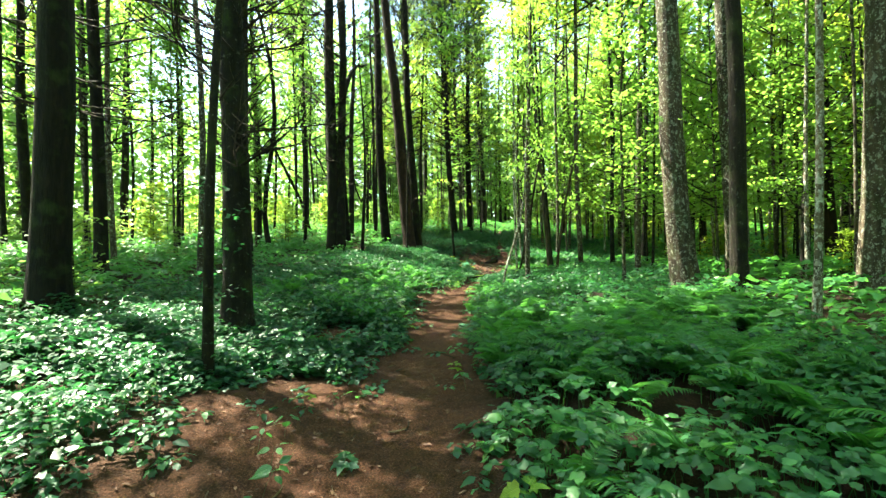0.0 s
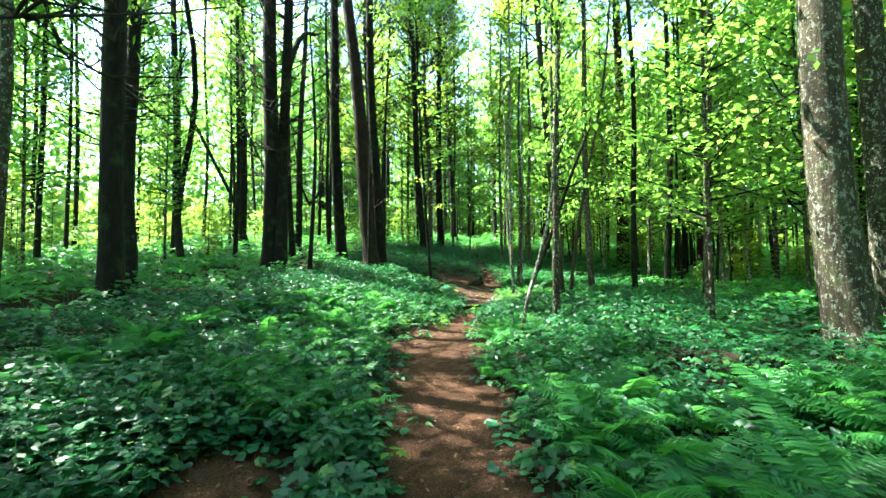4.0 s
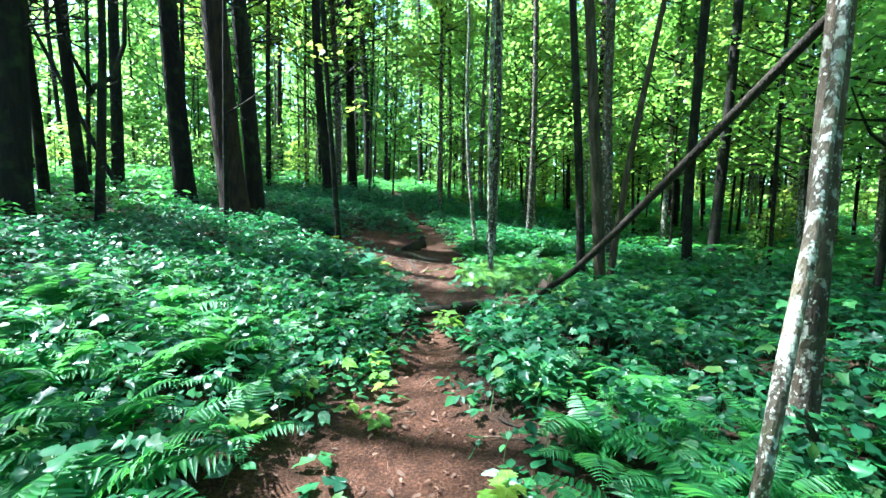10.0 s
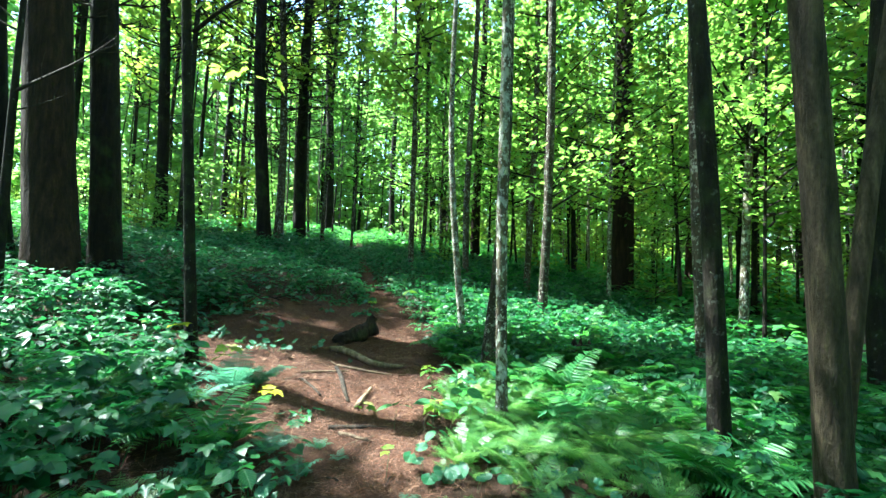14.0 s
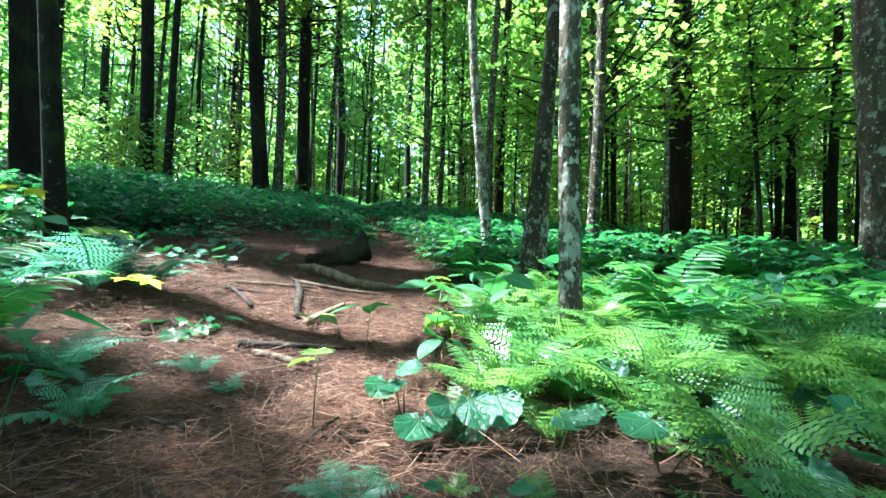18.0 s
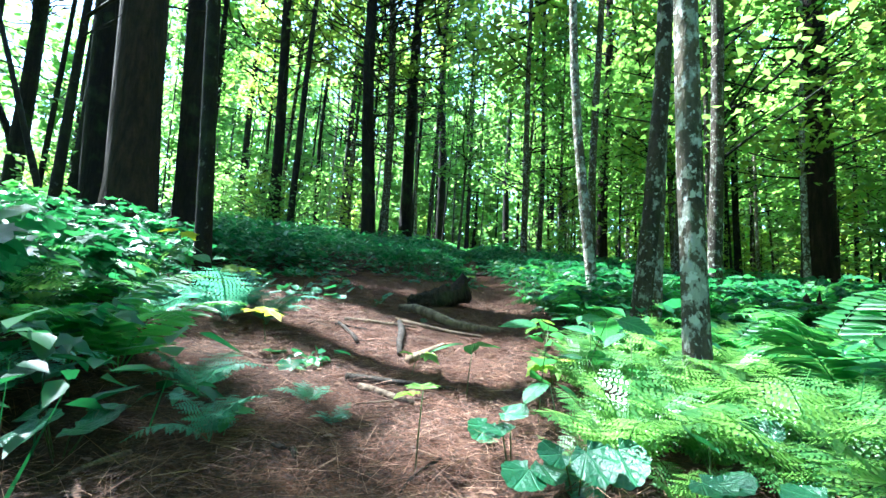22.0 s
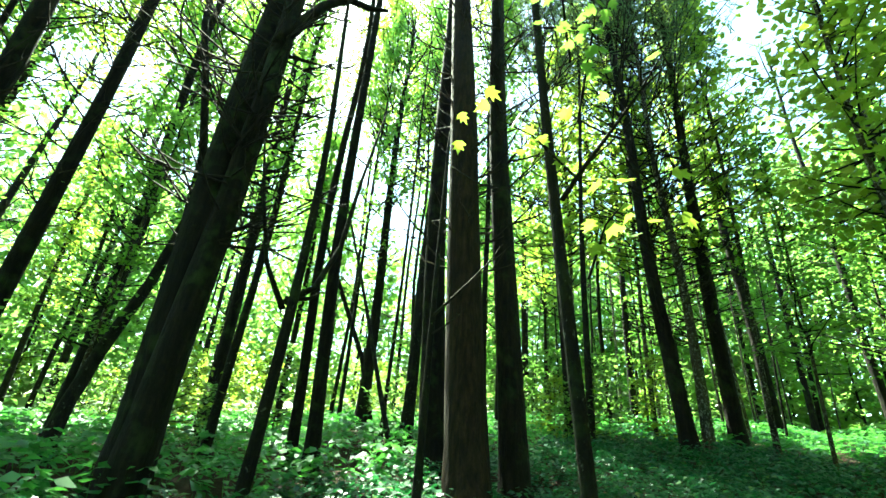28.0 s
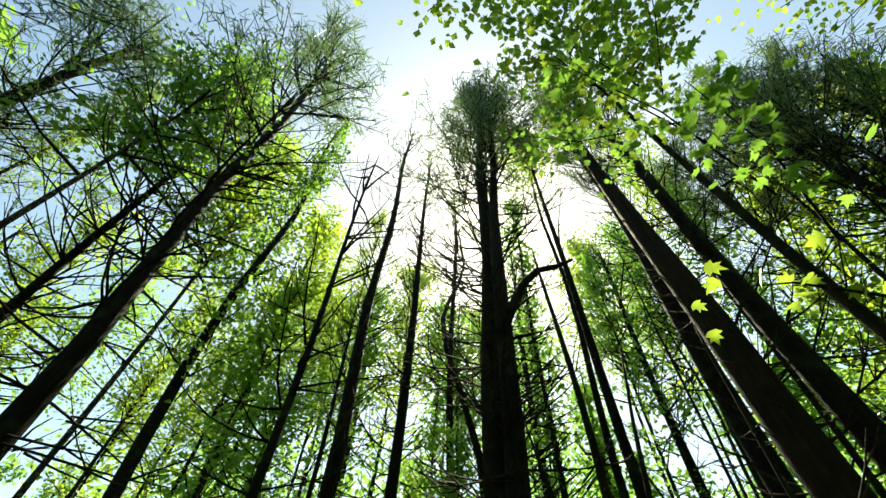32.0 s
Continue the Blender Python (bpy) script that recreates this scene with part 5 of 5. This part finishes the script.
def single_plants():
    g = np.random.default_rng(63)
    for x, y, leaf, count, spread in ((0.52, 21.28, 0.08, 2, 0.06), (0.57, 21.0, 0.08, 2, 0.04), (0.62, 20.92, 0.085, 2, 0.04), (0.7, 20.9, 0.085, 2, 0.05), (0.78, 20.95, 0.085, 2, 0.05), (1.1, 20.93, 0.085, 3, 0.08), (1.2, 21.3, 0.09, 4, 0.12), (1.42, 20.85, 0.1, 4, 0.12), (-0.35, 20.75, 0.08, 5, 0.1), (1.3, 20.68, 0.085, 3, 0.08), (0.86, 20.76, 0.07, 2, 0.05), (1.06, 20.7, 0.07, 3, 0.06), (0.97, 20.92, 0.08, 2, 0.07), (1.24, 20.86, 0.08, 3, 0.08), (1.45, 20.55, 0.07, 3, 0.1), (1.6, 20.5, 0.08, 4, 0.12), (1.75, 21.0, 0.085, 5, 0.14),
                                      (-0.9, 23.3, 0.08, 9, 0.2), (-0.55, 23.45, 0.07, 7, 0.15), (-1.2, 24.1, 0.08, 9, 0.2), (-1.7, 23.7, 0.08, 9, 0.2), (-2.2, 23.9, 0.08, 9, 0.2), (-2.7, 24.2, 0.08, 9, 0.2), (-3.1, 24.4, 0.08, 9, 0.2), (-2.9, 23.8, 0.08, 9, 0.2), (-2.3, 24.6, 0.08, 9, 0.2), (-1.2, 23.4, 0.08, 7, 0.16)):
        round_plant(x, y, leaf, count, spread)
    for x, y, tall, leaf, count, tone in ((0.66, 21.42, 0.3, 0.16, 4, 0), (0.82, 21.66, 0.33, 0.15, 4, 0), (0.95, 22.1, 0.3, 0.13, 4, 0), (0.4, 21.75, 0.22, 0.15, 3, 0), (0.34, 21.02, 0.2, 0.08, 2, 1), (0.95, 21.4, 0.3, 0.12, 4, 0),
                                          (-1.35, 22.35, 0.3, 0.13, 6, 0), (-1.5, 22.3, 0.36, 0.14, 6, 0), (-1.2, 22.5, 0.26, 0.12, 5, 1), (-0.62, 22.0, 0.16, 0.09, 3, 2),
                                          (-1.55, 22.5, 0.4, 0.11, 2, 2), (0.12, 22.0, 0.1, 0.08, 3, 1)):
        seedling(x, y, tall, leaf, count, tone)
    for _ in range(34):
        seedling(g.uniform(-0.85, -0.25), g.uniform(16.8, 18.5), g.uniform(0.08, 0.2), g.uniform(0.06, 0.11), int(g.integers(3, 6)), 1 if g.random() < 0.35 else 0)
    for _ in range(38):
        seedling(g.uniform(-1.2, -0.12), g.uniform(18.5, 20.4), g.uniform(0.14, 0.34), g.uniform(0.09, 0.14), int(g.integers(4, 7)), 0)
    for _ in range(16):
        seedling(g.uniform(0.55, 1.3), g.uniform(18.2, 19.3), g.uniform(0.14, 0.3), g.uniform(0.08, 0.13), int(g.integers(4, 7)), 0)
    made = 0
    while made < 130:
        y = g.uniform(4.2, 27)
        side = g.choice([-1, 1])
        x = float(trail_middle(y)) + side * float(trail_half(y)) * g.uniform(0.75, 2.0)
        if (x - 0.5) ** 2 + (y - 19.9) ** 2 < 0.8 or 20.2 < y < 25.0 and -2.6 < x < 0.62:
            continue
        seedling(x, y, g.uniform(0.08, 0.26), g.uniform(0.07, 0.13), int(g.integers(3, 7)), 1 if g.random() < 0.2 else 0)
        made += 1
    for x, y, size, count in ((0.48, 20.66, 0.3, 6), (0.42, 20.72, 0.2, 5), (-0.12, 21.42, 0.34, 5), (0.02, 21.3, 0.28, 4), (0.8, 21.2, 0.55, 6), (1.05, 21.12, 0.7, 6), (1.08, 21.4, 0.85, 7), (1.34, 21.1, 0.8, 7), (1.62, 20.9, 0.8, 7), (1.15, 21.7, 0.9, 7), (1.5, 21.45, 0.95, 8), (1.85, 21.15, 1.0, 8), (1.85, 20.45, 0.8, 7), (2.15, 20.85, 1.0, 8), (1.02, 20.36, 0.45, 5), (2.3, 21.5, 1.0, 8), (1.12, 20.8, 0.42, 5), (0.9, 20.88, 0.36, 5), (1.35, 20.75, 0.5, 5), (1.55, 20.66, 0.55, 6), (1.15, 20.5, 0.42, 5), (0.8, 20.6, 0.22, 5), (1.35, 20.42, 0.5, 5), (0.72, 20.98, 0.36, 5), (0.66, 20.68, 0.16, 4),
                              (-0.95, 22.15, 1.1, 9), (-0.8, 22.3, 0.9, 8), (-0.42, 21.25, 0.62, 6), (-0.18, 20.98, 0.45, 5), (-1.1, 21.8, 0.75, 7), (-0.68, 20.8, 0.65, 6), (-1.2, 21.1, 0.8, 7), (-1.35, 22.1, 0.75, 7), (-1.6, 21.5, 0.8, 7)):
        fern(x, y, size, count, fine=True, blue=x < 0.5)


single_plants()


all_fern_beds()


# ---- things on the floor ----
def fallen(name, points, radii, material, label, category, sides=10, ridges=0.1):
    ob = tagged(new(name, tube_mesh(name, points, radii, material, sides, ridges)), label, category)
    return ob


fallen("fallen_log", [(-2.7, 17.9, ground_z(-2.7, 17.9) + 0.03), (-1.7, 18.32, ground_z(-1.7, 18.32) + 0.05), (-0.8, 18.75, 0.26), (0.0, 19.05, 0.28), (0.5, 19.2, 0.3), (0.78, 19.3, 0.31)],
       [0.035, 0.045, 0.055, 0.06, 0.065, 0.05], ROTTEN, "dark rotten log lying across the trail", "log")
fallen("fallen_pole", [(1.38, 19.72, 0.22), (1.48, 19.25, 0.5), (1.6, 18.7, 0.8), (1.74, 18.0, 1.28), (1.88, 17.2, 1.84), (2.03, 16.3, 2.48), (2.15, 15.6, 3.0), (2.3, 14.9, 3.5)],
       [0.03, 0.032, 0.033, 0.033, 0.032, 0.03, 0.026, 0.018], TWIG, "dead pole leaning from the ground onto a grey trunk", "log")
fallen("leaning_pole", [(1.2, 15.68, ground_z(1.2, 15.68) - 0.05), (1.35, 15.74, 0.75), (1.55, 15.85, 1.4), (1.74, 16.0, 2.1), (1.86, 16.08, 2.9), (1.9, 16.1, 4.2)],
       [0.035, 0.033, 0.03, 0.028, 0.024, 0.015], BARK_PALE, "thin pale dead pole leaning on a trunk", "log")
fallen("leaning_pole", [(-12.75, 30.35, ground_z(-12.75, 30.35) - 0.1), (-13.3, 29.95, 4.6), (-14.4, 29.2, 7.4), (-15.5, 28.4, 10.2), (-16.4, 27.8, 12.6)], [0.1, 0.095, 0.085, 0.07, 0.04], BARK_DARK, "dark dead pole leaning out from a pine trunk", "log")
fallen("fallen_log", [(3.05, 13.62, ground_z(3.05, 13.62) + 0.08), (3.35, 13.35, ground_z(3.35, 13.35) + 0.1), (3.7, 13.08, ground_z(3.7, 13.08) + 0.1), (4.1, 12.8, ground_z(4.1, 12.8) + 0.09), (4.6, 12.5, ground_z(4.6, 12.5) + 0.06)], [0.09, 0.12, 0.125, 0.12, 0.08], ROTTEN, "short rotten brown log half hidden by ferns", "log", 12, 0.25)
fallen("stick", [(x, y, ground_z(x, y) + h) for x, y, h in ((-0.34, 23.62, 0.02), (-0.2, 23.58, 0.045), (-0.05, 23.46, 0.05), (0.16, 23.28, 0.04), (0.36, 23.2, 0.03), (0.52, 23.22, 0.02))], [0.026, 0.036, 0.038, 0.033, 0.026, 0.013], DEAD_WOOD, "weathered reddish branch lying curved on the bare soil", "branch", 9)
fallen("stick", [(x, y, ground_z(x, y) + 0.025) for x, y in ((-0.2, 23.05), (-0.12, 22.8), (-0.06, 22.5), (0.0, 22.25))], [0.02, 0.024, 0.022, 0.014], TWIG, "grey dead stick lying on brown needles", "branch", 8)
fallen("fallen_branch", [(x, y, ground_z(x, y) + 0.03) for x, y in ((0.0, 27.3), (0.35, 27.25), (0.75, 27.28))], [0.03, 0.032, 0.02], ROTTEN, "dark branch lying across the narrow trail", "branch", 8)


for k, (x, y, a, l, r) in enumerate(((-0.1, 21.72, 0.25, 0.3, 0.016), (-0.02, 21.66, -0.35, 0.26, 0.014), (0.02, 21.78, 0.1, 0.34, 0.01), (0.08, 22.12, 1.35, 0.5, 0.022), (-0.25, 22.3, 2.2, 0.4, 0.012), (-0.5, 22.75, 0.5, 0.5, 0.012), (0.05, 20.98, 2.6, 0.09, 0.008), (-0.2, 23.1, -0.2, 0.6, 0.014))):
    fallen("stick", [(x + math.cos(a) * l * u, y + math.sin(a) * l * u + 0.02 * math.sin(5 * u), ground_z(x + math.cos(a) * l * u, y + math.sin(a) * l * u) + r + 0.012) for u in (0, 0.3, 0.65, 1.0)], [r, 1.05 * r, 0.9 * r, 0.6 * r], DEAD_WOOD if k % 2 else TWIG, "short dry stick lying on brown needles", "branch", 7)


def log_chunk():
    """A rotten log piece, thick and ragged, its far end rising to a splintered point."""
    g = np.random.default_rng(8)
    root = new("log_chunk")
    root.location = (-0.08, 24.08, ground_z(-0.08, 24.08) + 0.07)
    root.rotation_euler = (0.0, -0.24, 0.5)
    tagged(root, "short dark rotten log piece with a splintered point on the trail", "log")
    s = np.linspace(-0.3, 0.3, 16)
    thick = 0.095 + 0.025 * np.sin(2.2 * s + 0.6) + 0.01 * np.sin(23 * s)
    v, q, ends = tube(np.stack([s, 0.03 * np.sin(6 * s), 0.03 * s], -1), thick, 20, 0.16)
    top = (v[:, 2] > 0.03) & (v[:, 0] > 0.14)
    v[top, 2] += 0.6 * (v[top, 0] - 0.14)
    v[:, 2] *= 0.85
    v += g.normal(0, 0.009, v.shape)
    wood = part("wood", raw_mesh("wood", v, [q, ends], ROTTEN), root)
    for k in range(7):
        a = g.random() * 6.28
        y, z, l = 0.07 * math.cos(a), 0.07 * math.sin(a), g.uniform(0.05, 0.13)
        part("splinter", tube_mesh("splinter", [(0.26, y, z + 0.03), (0.26 + l, y * 1.1, z + 0.05 + 0.4 * l)], [0.016, 0.004], ROTTEN, 5, 0.2), wood)


log_chunk()


def stump(x, y, r, tall, label, seed):
    g = np.random.default_rng(seed)
    root = new("tree_stump")
    root.location = (x, y, ground_z(x, y) - 0.05)
    tagged(root, label, "stump")
    h = np.array([0, 0.06, 0.15, 0.3, 0.5, 0.75, 0.9, 1.0]) * tall
    v, q, ends = tube(np.stack([0.05 * h, 0.03 * h, h], -1), r * np.array([1.5, 1.25, 1.05, 1, 0.96, 0.92, 0.85, 0.6]), 16, 0.12)
    v[-32:, 2] += np.repeat(g.normal(0, 0.3, 16), 2).reshape(2, 16, order="F").ravel() * r * 1.2
    part("stump_body", raw_mesh("stump_body", v, [q, ends], ROTTEN, True), root)
    for k in range(4):
        a = g.random() * 6.28
        part("root", tube_mesh("root", [(0.5 * r * math.cos(a), 0.5 * r * math.sin(a), 0.12), (1.5 * r * math.cos(a), 1.5 * r * math.sin(a), 0.06), (2.4 * r * math.cos(a + 0.3), 2.4 * r * math.sin(a + 0.3), -0.03)], [0.05, 0.035, 0.012], ROTTEN, 7, 0.1), root)


stump(1.6, 19.75, 0.11, 0.28, "dark rotten stump with broken tan splinters", 3)
stump(2.5, 23.0, 0.13, 0.3, "jagged dark rotten stump among ferns", 4)


def stump_splinters():
    root = next(o for o in scene.objects if o.get("label", "").startswith("dark rotten stump with broken"))
    for pts in ([(0.02, 0.0, 0.22), (0.08, 0.03, 0.34), (0.09, 0.02, 0.42)], [(0.09, 0.02, 0.42), (0.14, 0.04, 0.36), (0.11, 0.02, 0.24)]):
        part("splinter", tube_mesh("splinter", pts, [0.014, 0.011, 0.006], BARK_ASH, 6, 0.15), root, "tan broken splinter")


stump_splinters()


def litter():
    g = np.random.default_rng(55)
    n = 190000
    x, y = g.uniform(-2.6, 1.6, n), 19.9 + 6 * g.random(n) ** 1.6
    ok = (bareness(x, y) > g.uniform(0.1, 0.9, n)) | (y < 23) & (g.random(n) < 0.35)
    x, y = x[ok], y[ok]
    x2, y2 = g.uniform(-1.5, 3.2, 26000), g.uniform(4, 20, 26000)
    ok = bareness(x2, y2) > g.uniform(0.2, 0.9, len(x2))
    x, y = np.concatenate([x, x2[ok]]), np.concatenate([y, y2[ok]])
    n = len(x)
    blade = np.array([(-0.006, 0, 0), (0.006, 0, 0), (0.004, 1, 0), (-0.004, 1, 0)])
    v, f = scatter(blade, [(0, 1, 2, 3)], np.stack([x, y, height_at(x, y) + g.uniform(0.006, 0.026, n)], -1), g.random(n) * 6.28, g.normal(0.04, 0.2, n), g.normal(0, 0.5, n), g.uniform(0.05, 0.12, n))
    tagged(new("pine_needle_litter", raw_mesh("pine_needle_litter", v, f, NEEDLE_LITTER)), "fallen reddish pine needles on the bare soil", "needles", kind="stuff")
    n = 11000
    x, y = g.uniform(-5, 5, n), g.uniform(3, 27, n)
    ok = bareness(x, y) > g.uniform(-0.3, 1.1, n)
    x, y = x[ok], y[ok]
    n = len(x)
    v, f = scatter(LEAF_OVAL * np.array([0.7, 1, 1]), LEAF_OVAL_T, np.stack([x, y, height_at(x, y) + 0.012], -1), g.random(n) * 6.28, g.normal(0.05, 0.15, n), g.normal(0, 0.25, n), g.uniform(0.03, 0.07, n))
    tagged(new("leaf_litter", raw_mesh("leaf_litter", v, f, LEAF_LITTER)), "dry brown fallen leaves on the soil", "leaves", kind="stuff")
    for _ in range(110):
        y0 = g.uniform(4, 26)
        x0 = float(trail_middle(y0)) + g.normal(-0.3 if y0 > 20 else 0, 0.8)
        a, l, r = g.random() * 6.28, g.uniform(0.08, 0.35), g.uniform(0.003, 0.009)
        pts = [(x0 + math.cos(a + b * 0.3) * l * b, y0 + math.sin(a + b * 0.3) * l * b, ground_z(x0 + math.cos(a) * l * b, y0 + math.sin(a) * l * b) + r + 0.008) for b in (0, 0.35, 0.7, 1.0)]
        tagged(new("twig", tube_mesh("twig", pts, [r, r, 0.8 * r, 0.4 * r], DEAD_WOOD if g.random() < 0.5 else TWIG, 5, 0.1)), "dry fallen twig on the soil", "twig", "fallen twigs")

    for k in range(26):
        x0, y0 = g.normal(-1.8, 0.35), g.normal(25.3, 0.3)
        a, l, r = g.normal(0.4, 0.7), g.uniform(0.2, 0.6), g.uniform(0.005, 0.013)
        lift = 0.012 + 0.05 * g.random()
        pts = [(x0 + math.cos(a + b * 0.2) * l * b, y0 + math.sin(a + b * 0.2) * l * b, ground_z(x0 + math.cos(a) * l * b, y0 + math.sin(a) * l * b) + r + lift * b) for b in (0, 0.35, 0.7, 1.0)]
        tagged(new("twig", tube_mesh("twig", pts, [r, r, 0.8 * r, 0.4 * r], DEAD_WOOD if g.random() < 0.6 else TWIG, 5, 0.1)), "dry fallen branch on a loose heap of brush", "twig", "fallen twigs")


litter()
